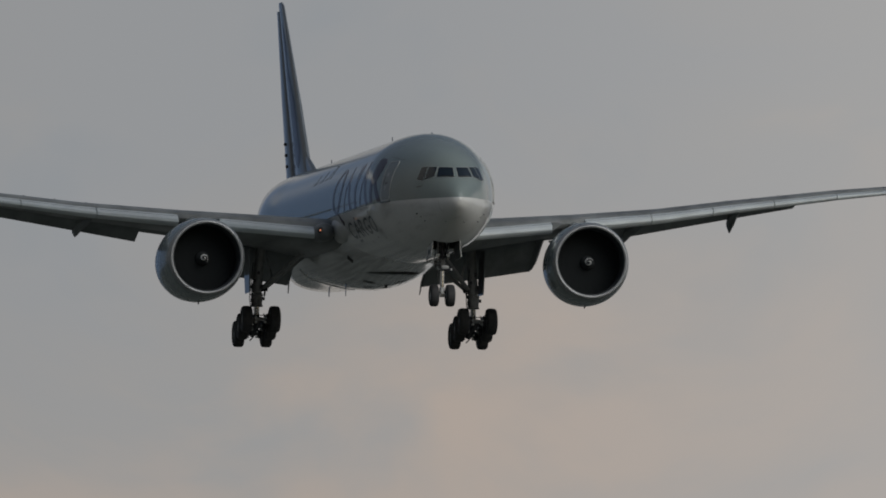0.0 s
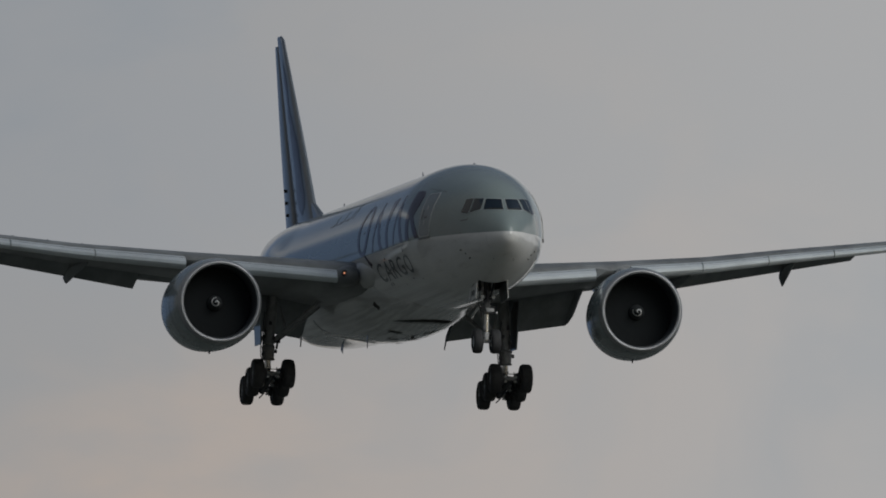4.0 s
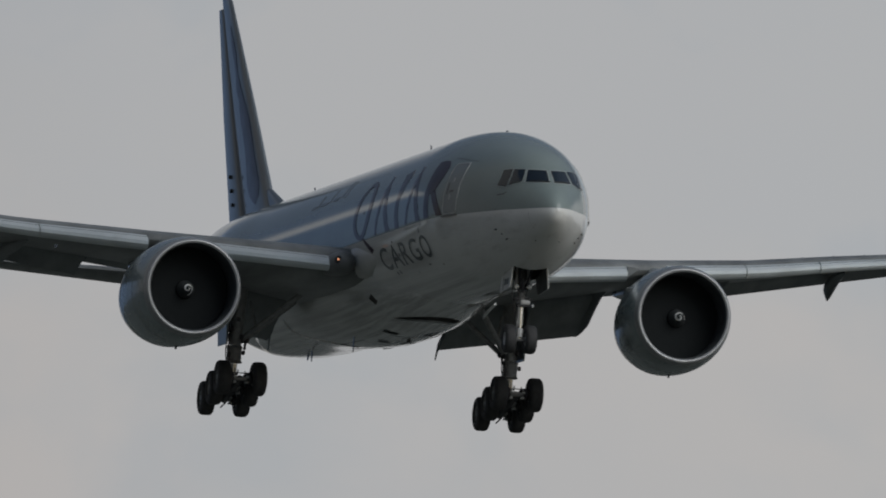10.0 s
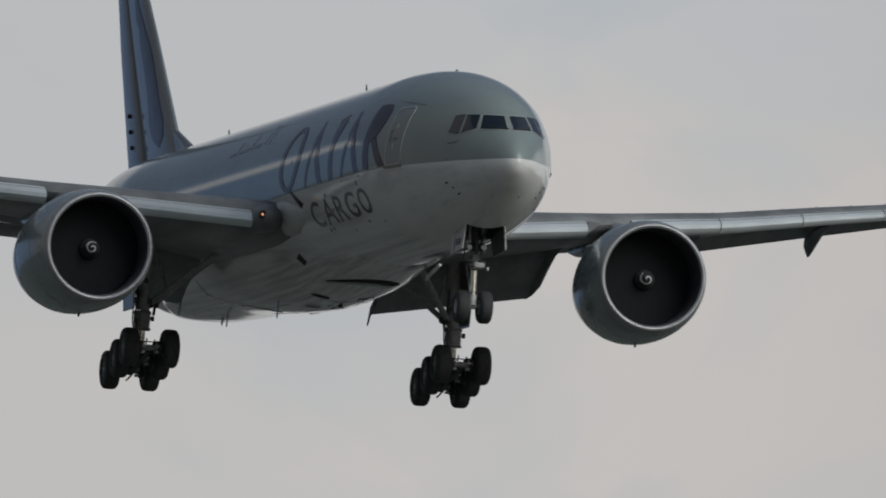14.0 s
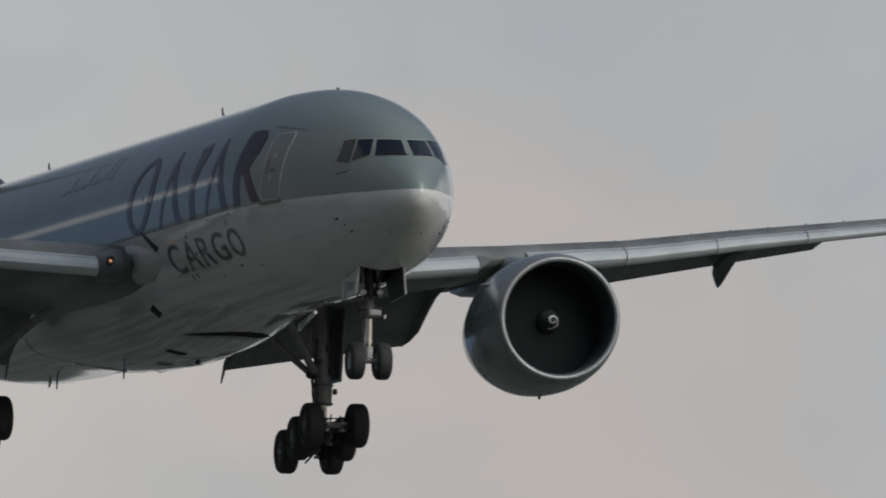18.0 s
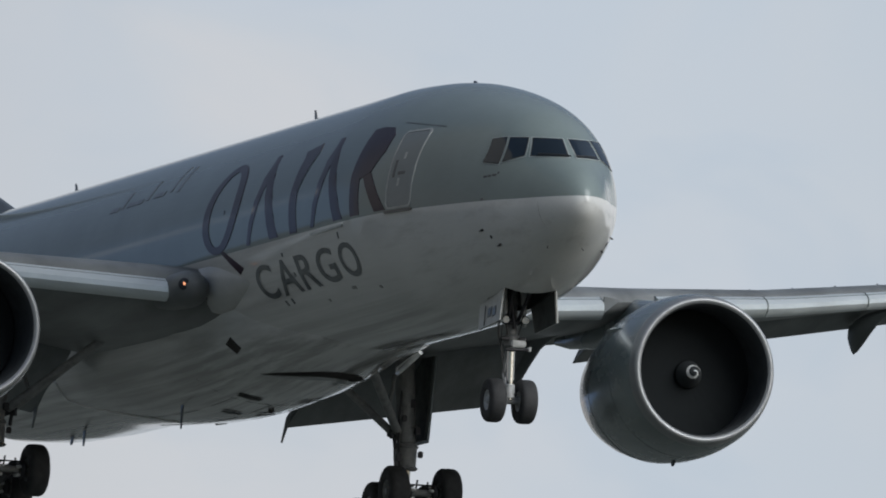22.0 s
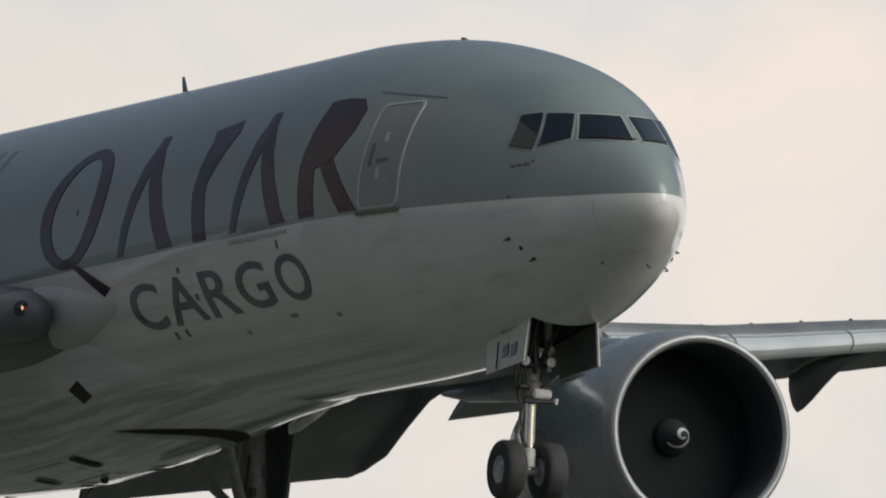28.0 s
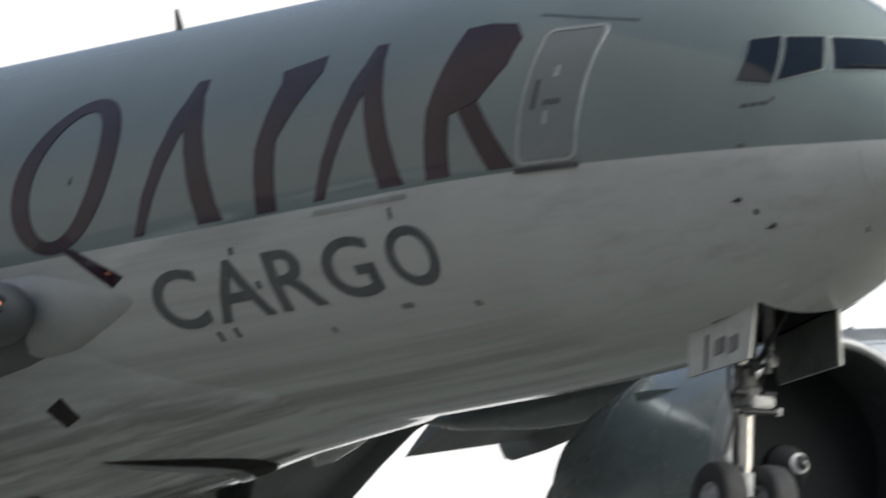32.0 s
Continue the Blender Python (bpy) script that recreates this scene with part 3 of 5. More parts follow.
def wing(side):
    box_ys = [1.5, 2.5, 3.6, 5, 7, 9.1]
    out_ys = [9.1, 9.9, 12, 14.5, 16.5, 18.6, 21, 23.2]
    tip_ys = [23.2, 24.7, 27, 30, 31, 31.8, 32.4]
    w = part("wing", ring_loft([[wing_point(y, c, u, side) for c, u in foil(wing_at(y)[3], camber=0.018, start=0.0, end=0.8)] for y in box_ys + out_ys[1:]]), WING_PAINT, aircraft,
             "long swept grey wing with its flaps and slats out")
    part("wing_tip", wing_piece(tip_ys, side, 0.0, 1.0), WING_PAINT, w)
    # slats along the leading edge, one gap at the engine
    for a, b in ((4.02, 8.35), (10.25, 13.97), (14.0, 17.47), (17.5, 20.97), (21.0, 24.57), (24.6, 28.2)):
        rings = []
        for y in spans(a, b, 4):
            chord = wing_at(y)[2]
            size = min(1.5, 0.185 * chord)
            base = wing_point(y, 0, 0, side) + Vector((0.42, 0, -0.16))
            ring = []
            t = radians(24)
            for c, u in [(1.0, 0.10), (0.7, 0.155), (0.4, 0.15), (0.18, 0.10), (0.05, 0.03), (0.0, -0.06), (0.03, -0.14), (0.12, -0.22), (0.2, -0.24), (0.24, -0.14), (0.36, -0.02), (0.6, 0.07), (0.85, 0.09)]:
                ring.append(base + Vector((-size * (c * math.cos(t) - u * math.sin(t)), 0, size * (u * math.cos(t) + c * math.sin(t) * 0.36))))
            rings.append(ring)
        slat = part("slat", ring_loft(rings), SLAT_METAL, w, "pale metal slat")
        lift = Vector((0, 0, 0.006))
        part("slat_edge", tube([r[0] + lift for r in rings], 0.022, 6), PALE, slat)
        part("slat_seam", tube([r[2].lerp(r[3], 0.6) + lift * 0.2 for r in rings], 0.010, 6), GREY_SEAM, slat)
        for r in (rings[0], rings[-1]):
            part("slat_joint", tube([p + Vector((0.003, 0, 0.003)) for p in r[1:7]], 0.006, 6), GREY_SEAM, slat)
    # dark seal plate at the slat's end beside the engine
    p, q = wing_point(8.36, 0, 0, side), wing_point(9.0, 0, 0, side)
    part("slat_seal", plate([p + Vector((0.3, 0, 0.12)), p + Vector((0.2, 0, -0.3)), q + Vector((0.1, 0, 0.05))], 0.03), FLAP_PAINT, w)
    # flaps
    def flap(name, a, b, pts):
        """pts: at the inner and outer end, nose d and z, chord, droop."""
        rings = []
        for k in range(5):
            u = k / 4
            d, z, chord, droop = [p + (q - p) * u for p, q in zip(*pts)]
            t = radians(droop)
            rings.append([(-(d + chord * (c * math.cos(t) + h * math.sin(t))), side * (a + (b - a) * u), z + chord * (h * math.cos(t) - c * math.sin(t))) for c, h in foil(0.14, n=10, camber=0.03)])
        part(name, ring_loft(rings), FLAP_PAINT, w)
    flap("inboard_flap", 3.4, 8.75, ((31.6, -1.75, 3.9, 24), (31.4, -1.05, 3.42, 25.6)))
    flap("flaperon", 9.2, 11.05, ((32.7, -0.85, 1.25, 8), (33.2, -0.6, 1.2, 8)))
    flap("outboard_flap", 11.1, 23.0, ((33.4, -0.5, 2.1, 20), (38.0, 1.38, 1.65, 11)))
    # shroud pointed end beside the hull
    part("flap_end_plate", plate([(-33.6, side * 3.36, -2.5), (-35.0, side * 3.36, -3.1), (-35.3, side * 3.33, -3.72), (-34.8, side * 3.36, -3.2)], 0.05), FLAP_PAINT, w)
    canoe(19.4, side, [(34.4, 0.5, 0.62, 0.05), (35.2, 0.4, 0.64, 0.14), (35.8, 0.24, 0.65, 0.18), (36.3, 0.05, 0.64, 0.2), (36.8, -0.16, 0.6, 0.21), (37.2, -0.30, 0.54, 0.19), (37.45, -0.34, 0.48, 0.16), (37.62, -0.24, 0.45, 0.12), (37.75, 0.05, 0.45, 0.07), (37.82, 0.35, 0.45, 0.03)], w)
    canoe(13.9, side, [(31, -0.4, -0.2, 0.05), (32.5, -0.6, -0.1, 0.16), (34.5, -0.7, -0.1, 0.2), (36, -0.88, -0.2, 0.2), (37, -0.95, -0.4, 0.16), (37.25, -0.9, -0.45, 0.12), (37.4, -0.7, -0.5, 0.06), (37.5, -0.6, -0.55, 0.02)], w)
    canoe(8.8, side, [(28.6, -1.05, -0.7, 0.06), (30, -1.15, -0.6, 0.15), (31, -1.36, -0.7, 0.2), (32, -1.78, -0.8, 0.24), (33, -2.26, -1.1, 0.25), (34, -2.46, -1.5, 0.2), (34.8, -2.53, -2.0, 0.12), (35.25, -2.5, -2.3, 0.04)], w)
    return w


wings = {side: wing(side) for side in (-1, 1)}
# the root glove that blends the leading edge into the hull, and the rounded grey nose of the root with its landing light
for side in (-1, 1):
    rings = []
    for d, rise, tall in ((17.6, -0.06, 0.2), (18.4, -0.02, 0.3), (19.2, 0.04, 0.42), (20.0, 0.12, 0.54), (20.7, 0.23, 0.64), (21.4, 0.37, 0.7), (22.2, 0.48, 0.7), (23.2, 0.36, 0.55), (24.2, 0.0, 0.3)):
        rings.append([(-d, side * (2.48 + 0.9 * (0.35 + rise) * math.cos(a) + 0.43 * tall * math.sin(a)), -1.19 - 0.43 * (0.35 + rise) * math.cos(a) + 0.9 * tall * math.sin(a)) for a in (2 * math.pi * k / 36 for k in range(36))])
    part("root_glove", ring_loft(rings), GLOVE, aircraft, "smooth white fillet round the wing root")
    rings = []
    for k in range(13):
        u = math.pi / 2 * k / 12
        r = math.sin(u) if k else 0.03
        d = 21.4 - 0.75 * math.cos(u)
        rings.append([(-d, side * (3.55 + 0.5 * r * math.cos(a)), -1.34 + 0.47 * r * math.sin(a)) for a in (2 * math.pi * i / 28 for i in range(28))])
    for d, y, r in ((22.2, 3.7, 0.95), (23.2, 3.9, 0.7), (24.2, 4.1, 0.3)):
        rings.append([(-d, side * (y + 0.5 * r * math.cos(a)), -1.36 + 0.47 * r * math.sin(a)) for a in (2 * math.pi * i / 28 for i in range(28))])
    nose = part("root_nose", ring_loft(rings), WING_PAINT, wings[side], "rounded grey nose of the wing root")
    at = Vector((-20.83, side * 3.83, -1.27))
    way = Vector((0.86, side * 0.5, 0.1)).normalized()
    # solid dark disc; the recess's shade is in its colour
    part("lamp_recess", bar(at - way * 0.2, at + way * 0.045, 0.17, 0.15, 20), DARK_METAL, nose, "dark round lamp recess")
    part("landing_light", bar(at, at + way * 0.065, 0.052, 0.04, 16), LAMP, aircraft, "small glowing landing light in the wing root")
    # an added curved blind hides the lamp's glow from views off its outer side
    rings = []
    for ahead in (0.0, 0.17):
        ring = []
        for radius in (0.075, 0.088):
            arc = [radians(-75 + 150 * k / 10) for k in range(11)]
            for a in arc if radius < 0.08 else arc[::-1]:
                ring.append(at + way * 0.03 + Vector((ahead, side * radius * math.cos(a), radius * math.sin(a))))
        rings.append(ring)
    part("added_blind", ring_loft(rings), DARK_METAL, nose)

# ---- engines ----
ENGINE = (-19.95, 9.62, -2.71)


def engine(side):
    cx, cy, cz = ENGINE[0], side * ENGINE[1], ENGINE[2]
    at = (cx, cy, cz)

    def toed(bm):
        """The cowl behind the lip leans outward and down, as the engine is set with its nose toward the hull."""
        for v in bm.verts:
            aft = min(4.5, max(0.0, cx - 0.33 - v.co.x))
            v.co.y += side * 0.03 * aft
            v.co.z -= 0.03 * aft
        return bm
    outer = [(-0.33, 1.90), (-0.45, 1.935), (-0.9, 2.0), (-1.5, 2.04), (-2.2, 2.06), (-3.2, 2.02), (-4.2, 1.90), (-5.2, 1.70), (-5.9, 1.52), (-5.92, 1.46), (-5.2, 1.45)]
    nac = part("nacelle", toed(turned(outer, at, 72)), NACELLE, aircraft, "fat grey engine nacelle")
    lip = [(-0.34, 1.905)]
    for k in range(13):
        a = math.pi * k / 12
        lip.append((-0.20 + 0.20 * math.sin(a) - 0.18 * (k / 12) ** 3, 1.74 + 0.12 * math.cos(a)))
    part("inlet_lip", turned(lip[:10], at, 72), LIP_METAL, nac, "bright bare metal inlet lip")
    # the lining runs onto the lip's inner curve, its dark colour deepening the inlet's shade
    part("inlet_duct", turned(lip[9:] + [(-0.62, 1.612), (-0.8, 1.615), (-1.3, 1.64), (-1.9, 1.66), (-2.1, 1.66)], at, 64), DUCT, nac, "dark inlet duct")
    # dark disc closing the duct, stands for the shade behind the blades
    part("fan_shade_disc", turned([(-2.2, 1.66), (-2.22, 0.3)], at, 48), BLADE, nac)
    part("core_cowl", toed(turned([(-5.0, 1.2), (-6.0, 1.12), (-7.0, 0.86), (-7.6, 0.68), (-7.6, 0.6)], at, 40)), DARK_METAL, nac)
    part("exhaust_plug", toed(turned([(-7.0, 0.5), (-7.6, 0.42), (-8.3, 0.1), (-8.4, 0.0)], at, 32)), DARK_METAL, nac)
    for x, r in ((-1.62, 2.046), (-3.9, 1.940)):
        part("cowl_joint", toed(turned([(x, r - 0.01), (x, r + 0.003), (x - 0.012, r + 0.003), (x - 0.012, r - 0.01)], at, 72)), FLAP_PAINT, nac)
    # pylon
    rings = []
    for d, zt, zb, w in ((22.4, -0.78, -0.95, 0.16), (23.4, -0.68, -1.1, 0.3), (24.4, -0.6, -1.4, 0.34), (26.0, -0.42, -1.5, 0.36), (28.5, -0.6, -1.5, 0.32), (31, -0.8, -1.3, 0.18), (32.2, -0.9, -1.1, 0.05)):
        rings.append([(-d, cy + w * math.cos(a), (zt + zb) / 2 + (zt - zb) / 2 * math.sin(a)) for a in (2 * math.pi * k / 20 for k in range(20))])
    part("pylon", ring_loft(rings), NACELLE, nac)
    # chine on the inner flank
    a = radians(34)
    r = 2.02
    yy, zz = cy - side * r * math.cos(a), cz + r * math.sin(a)
    out = Vector((0, -side * math.cos(a), math.sin(a)))
    part("chine", toed(plate([Vector((cx - 1.5, yy, zz)), Vector((cx - 2.5, yy, zz)) + out * 0.14, Vector((cx - 2.9, yy, zz)) + out * 0.13, Vector((cx - 3.1, yy, zz)) - out * 0.04], 0.03)), NACELLE, nac)
    part("drain_mast", toed(plate([(cx - 2.4, cy, cz - 2.05), (cx - 2.7, cy, cz - 2.05), (cx - 2.66, cy, cz - 2.15), (cx - 2.54, cy, cz - 2.15)], 0.04)), DARK_METAL, nac)
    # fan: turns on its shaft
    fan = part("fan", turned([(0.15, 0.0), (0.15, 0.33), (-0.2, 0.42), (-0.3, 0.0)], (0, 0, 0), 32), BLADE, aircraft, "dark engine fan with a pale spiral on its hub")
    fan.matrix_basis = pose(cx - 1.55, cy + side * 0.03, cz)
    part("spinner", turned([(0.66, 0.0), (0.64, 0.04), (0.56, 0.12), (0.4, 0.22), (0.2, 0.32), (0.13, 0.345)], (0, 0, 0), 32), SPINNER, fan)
    # spiral painted on the hub, a thin raised ribbon
    bm = bmesh.new()
    prev = None
    for k in range(41):
        u = k / 40
        ang = -2 * math.pi * 1.3 * u
        r = 0.055 + 0.19 * u ** 1.6
        wdt = 0.012 + 0.016 * math.sin(math.pi * min(1, u * 1.02))
        row = []
        for q in (r - wdt, r + wdt):
            x = float(np.interp(q, [0.0, 0.04, 0.12, 0.22, 0.32], [0.66, 0.64, 0.56, 0.4, 0.2])) + 0.012
            row.append(bm.verts.new((x, q * math.cos(ang), q * math.sin(ang))))
        if prev:
            bm.faces.new((prev[0], prev[1], row[1], row[0]))
        prev = row
    part("spiral_mark", bm, PALE, fan, "white painted spiral")
    blade = bmesh.new()
    rings = []
    for k in range(7):
        r = 0.36 + (1.62 - 0.36) * k / 6
        tw = radians(90)
        chord = 2 * r * math.tan(math.pi / 22)
        ring = []
        for u, v in ((-0.5, 0.02), (0.0, 0.022), (0.5, 0.02), (0.5, -0.02), (0.0, -0.02), (-0.5, -0.02)):
            a = chord * u
            ring.append((a * math.cos(tw) + v * math.sin(tw) , a * math.sin(tw) - v * math.cos(tw), r))
        rings.append(ring)
    ring_loft(rings, bm=blade)
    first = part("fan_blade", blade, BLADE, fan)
    for k in range(1, 22):
        shared("fan_blade", first.data, fan, pose(0, 0, 0, 360 * k / 22))
    return fan


fans = [engine(-1), engine(1)]

# ---- tail ----
def tail_plane(rows, axis):
    """rows: span, leading edge d, height or offset, chord, thickness. axis: 'fin' stands, else lies."""
    rings = []
    for s, d, o, chord, th in rows:
        ring = []
        for c, u in foil(th, n=12, camber=0):
            ring.append((-(d + c * chord), u * chord, s) if axis == "fin" else (-(d + c * chord), s, o + u * chord))
        rings.append(ring)
    return ring_loft(rings)


fin = part("fin", tail_plane([(2.2, 49.4, 0, 7.1, 0.1), (3.3, 50.7, 0, 6.0 - 0.5, 0.1), (7.5, 55.0, 0, 4.0, 0.095), (12.2, 60.1, 0, 1.75, 0.09), (12.42, 60.75, 0, 1.2, 0.08)], "fin"), FIN_PAINT, aircraft, "tall swept grey tail fin with dark blue markings")
part("rudder", tail_plane([(2.4, 55.55, 0, 2.95, 0.11), (3.5, 56.25, 0, 2.75, 0.11), (7.5, 58.85, 0, 1.95, 0.1), (12.0, 61.75, 0, 0.75, 0.09)], "fin"), FIN_PAINT, fin)
part("dorsal_fillet", tail_plane([(2.6, 46.5, 0, 7, 0.05), (3.25, 48.6, 0, 5, 0.06), (4.0, 51.2, 0, 3, 0.08)], "fin"), FIN_PAINT, fin)
for side in (-1, 1):
    part("tailplane", tail_plane([(side * 0.8, 53.2, 0.45, 6.9, 0.1), (side * 10.75, 60.6, 1.35, 2.3, 0.09)], "lie"), WING_PAINT, aircraft)


# ---- wheels ----
def wheel(parent, at, r, wide, rim_r, rim=None):
    """A tyre and its rim, the axle along y."""
    x, y, z = at
    rings = []
    n = 36
    section = [(-wide * 0.40, rim_r)] + [(-wide / 2 * abs(math.cos(a)) ** 0.55 * math.copysign(1, math.cos(a)), rim_r + (r - rim_r) * (0.25 + 0.75 * math.sin(a) ** 0.5)) for a in (math.pi * k / 12 for k in range(13))] + [(wide * 0.40, rim_r)]
    for k in range(n + 1):
        a = 2 * math.pi * k / n
        rings.append([(x + q * math.cos(a), y + o, z + q * math.sin(a)) for o, q in section])
    bm = ring_loft(rings, closed=False, caps=False)
    bmesh.ops.remove_doubles(bm, verts=bm.verts, dist=1e-4)
    part("tyre", bm, RUBBER, parent, "black rubber tyre")
    prof = [(-wide * 0.40, rim_r), (-wide * 0.36, rim_r * 0.92), (-wide * 0.22, rim_r * 0.8), (-wide * 0.25, rim_r * 0.45), (-wide * 0.42, rim_r * 0.3), (-wide * 0.42, 0.0)]
    bm = bmesh.new()
    for s in (-1, 1):
        ring_loft([[(x + q * math.cos(a), y - s * o, z + q * math.sin(a)) for a in (2 * math.pi * i / 24 for i in range(24))] for o, q in prof], caps=False, bm=bm)
    part("wheel_rim", bm, rim or GEAR_PAINT, parent)


def main_gear(side):
    y0 = side * 5.47
    tilt = radians(12)
    piv = Vector((-31.62, y0, -5.58))
    top = Vector((-31.3, side * 5.3, -1.6))
    bm = bar(top, (-31.5, y0, -3.9), 0.25, 0.25, 20)
    bar((-31.5, y0, -3.9), (-31.55, y0, -4.55), 0.3, 0.28, 20, bm=bm)
    for z, r in ((-3.45, 0.29), (-3.95, 0.33), (-4.5, 0.32)):
        bar((-31.5, y0, z), (-31.5, y0, z - 0.1), r, n=20, bm=bm)
    leg = part("main_gear", bm, GEAR_PAINT, aircraft, "six-wheeled main landing gear leg, lowered")
    part("piston", bar((-31.55, y0, -4.5), piv, 0.15, n=18), CHROME, leg)
    aft = Vector((-math.cos(tilt), 0, -math.sin(tilt)))
    part("bogie_beam", bar(piv - aft * 1.4, piv + aft * 1.5, 0.15, 0.16, 14), DARK_METAL, leg)
    for k in (-1, 0, 1):
        c = piv + aft * 1.47 * k
        part("axle", bar(c + Vector((0, -0.75, 0)), c + Vector((0, 0.75, 0)), 0.09, n=12), GEAR_PAINT, leg)
        for s in (-1, 1):
            wheel(leg, c + Vector((0, s * 0.70, 0)), 0.665, 0.53, 0.29)
            part("brake", turned_y(c + Vector((0, s * 0.36, 0)), 0.23, 0.16), DARK_METAL, leg)
            for q in range(5):
                a = 2 * math.pi * q / 5 + 0.3
                p = c + Vector((0.18 * math.cos(a), s * 0.18, 0.18 * math.sin(a)))
                part("brake_piston", bar(p, p + Vector((0, s * 0.12, 0)), 0.045, n=8), PALE_GEAR, leg)
        bm = bar(c + Vector((0.05, -0.3, 0.2)), c + Vector((0.05, 0.3, 0.2)), 0.02, n=8)
        bar(c + Vector((0.1, -0.15, 0.1)), c + Vector((0.12, -0.12, 0.32)), 0.025, n=8, bm=bm)
        bar(c + Vector((0.1, 0.17, 0.1)), c + Vector((0.12, 0.15, 0.28)), 0.025, n=8, bm=bm)
        bar(c + Vector((0.02, 0.1, -0.1)), c + Vector((-0.05, -0.12, -0.34)), 0.03, n=8, bm=bm)
        part("brake_line", bm, DARK_METAL, leg)
    # braces: two meet at the knee inboard of the leg
    knee = Vector((-31.4, side * 5.06, -3.66))
    part("side_brace", bar(knee, (-31.4, side * 3.15, -2.08), 0.1, n=12), GEAR_PAINT, leg)
    part("drag_brace", bar(knee + Vector((0.05, side * 0.12, 0.02)), (-28.7, side * 3.45, -1.95), 0.115, n=12), GEAR_PAINT, leg)
    bm = bar(knee + Vector((0, -0.12, 0)), knee + Vector((0, 0.12, 0)), 0.12, n=14)
    bar(knee + Vector((0.1, side * 0.02, -0.1)), knee + Vector((0.1, side * 0.06, -0.42)), 0.05, n=10, bm=bm)
    bar(knee + Vector((0.12, side * -0.05, 0.04)), knee + Vector((0.12, side * -0.05, -0.16)), 0.06, n=10, bm=bm)
    bar(knee, Vector((-31.5, y0, -3.85)), 0.1, n=10, bm=bm)
    part("knee_joint", bm, DARK_METAL, leg)
    part("lock_strut", bar((-31.15, side * 5.0, -2.2), (-30.9, side * 4.78, -3.2), 0.05, n=10), GEAR_PAINT, leg)
    bm = bar((-31.9, y0 + 0.12, -4.5), (-32.2, y0 + 0.1, -5.0), 0.06, n=8)
    bar((-32.2, y0 + 0.1, -5.0), (-31.7, y0 + 0.1, -5.5), 0.06, n=8, bm=bm)
    part("torque_link", bm, GEAR_PAINT, leg)
    for dy, z0, z1, r in ((-0.22, -2.4, -4.6, 0.028), (-0.3, -3.5, -4.75, 0.02)):
        line = [Vector((-31.22 - 0.1 * u + 0.06 * math.sin(3.1 * u), y0 + dy * (1 + 0.35 * math.sin(math.pi * u)), z0 + (z1 - z0) * u)) for u in (q / 8 for q in range(9))]
        part("hose", tube(line, r), DARK_METAL, leg)
    for dx, dy, z, sz in ((0.28, 0.2, -3.6, 0.07), (0.3, -0.16, -3.3, 0.06), (0.28, 0.3, -4.2, 0.06), (0.3, -0.28, -4.3, 0.07), (0.26, 0.05, -2.9, 0.08)):
        part("fitting", box((-31.5 + dx - sz, y0 + dy - sz, z - sz * 1.4), (-31.5 + dx + sz, y0 + dy + sz, z + sz * 1.4), 0.02), DARK_METAL, leg)
    # leg door, outboard of the leg
    outline = [(-30.7, y0 + side * 0.5, -1.7), (-32.6, y0 + side * 0.5, -1.7), (-32.5, y0 + side * 0.42, -3.9), (-31.0, y0 + side * 0.42, -3.9)]
    door = part("gear_door", plate(outline, 0.06), GREY_PAINT, leg)
    part("door_lining", plate([Vector(p) * 1.0 + Vector((math.copysign(0.08, -31.6 - p[0]), -side * 0.045, 0.08 if p[2] < -3 else 0)) for p in outline], 0.03), INNER_FACE, door)


def turned_y(at, r, wide):
    """A short drum with its axis along y."""
    return bar(Vector(at) + Vector((0, -wide / 2, 0)), Vector(at) + Vector((0, wide / 2, 0)), r, n=20)


for side in (-1, 1):
    main_gear(side)


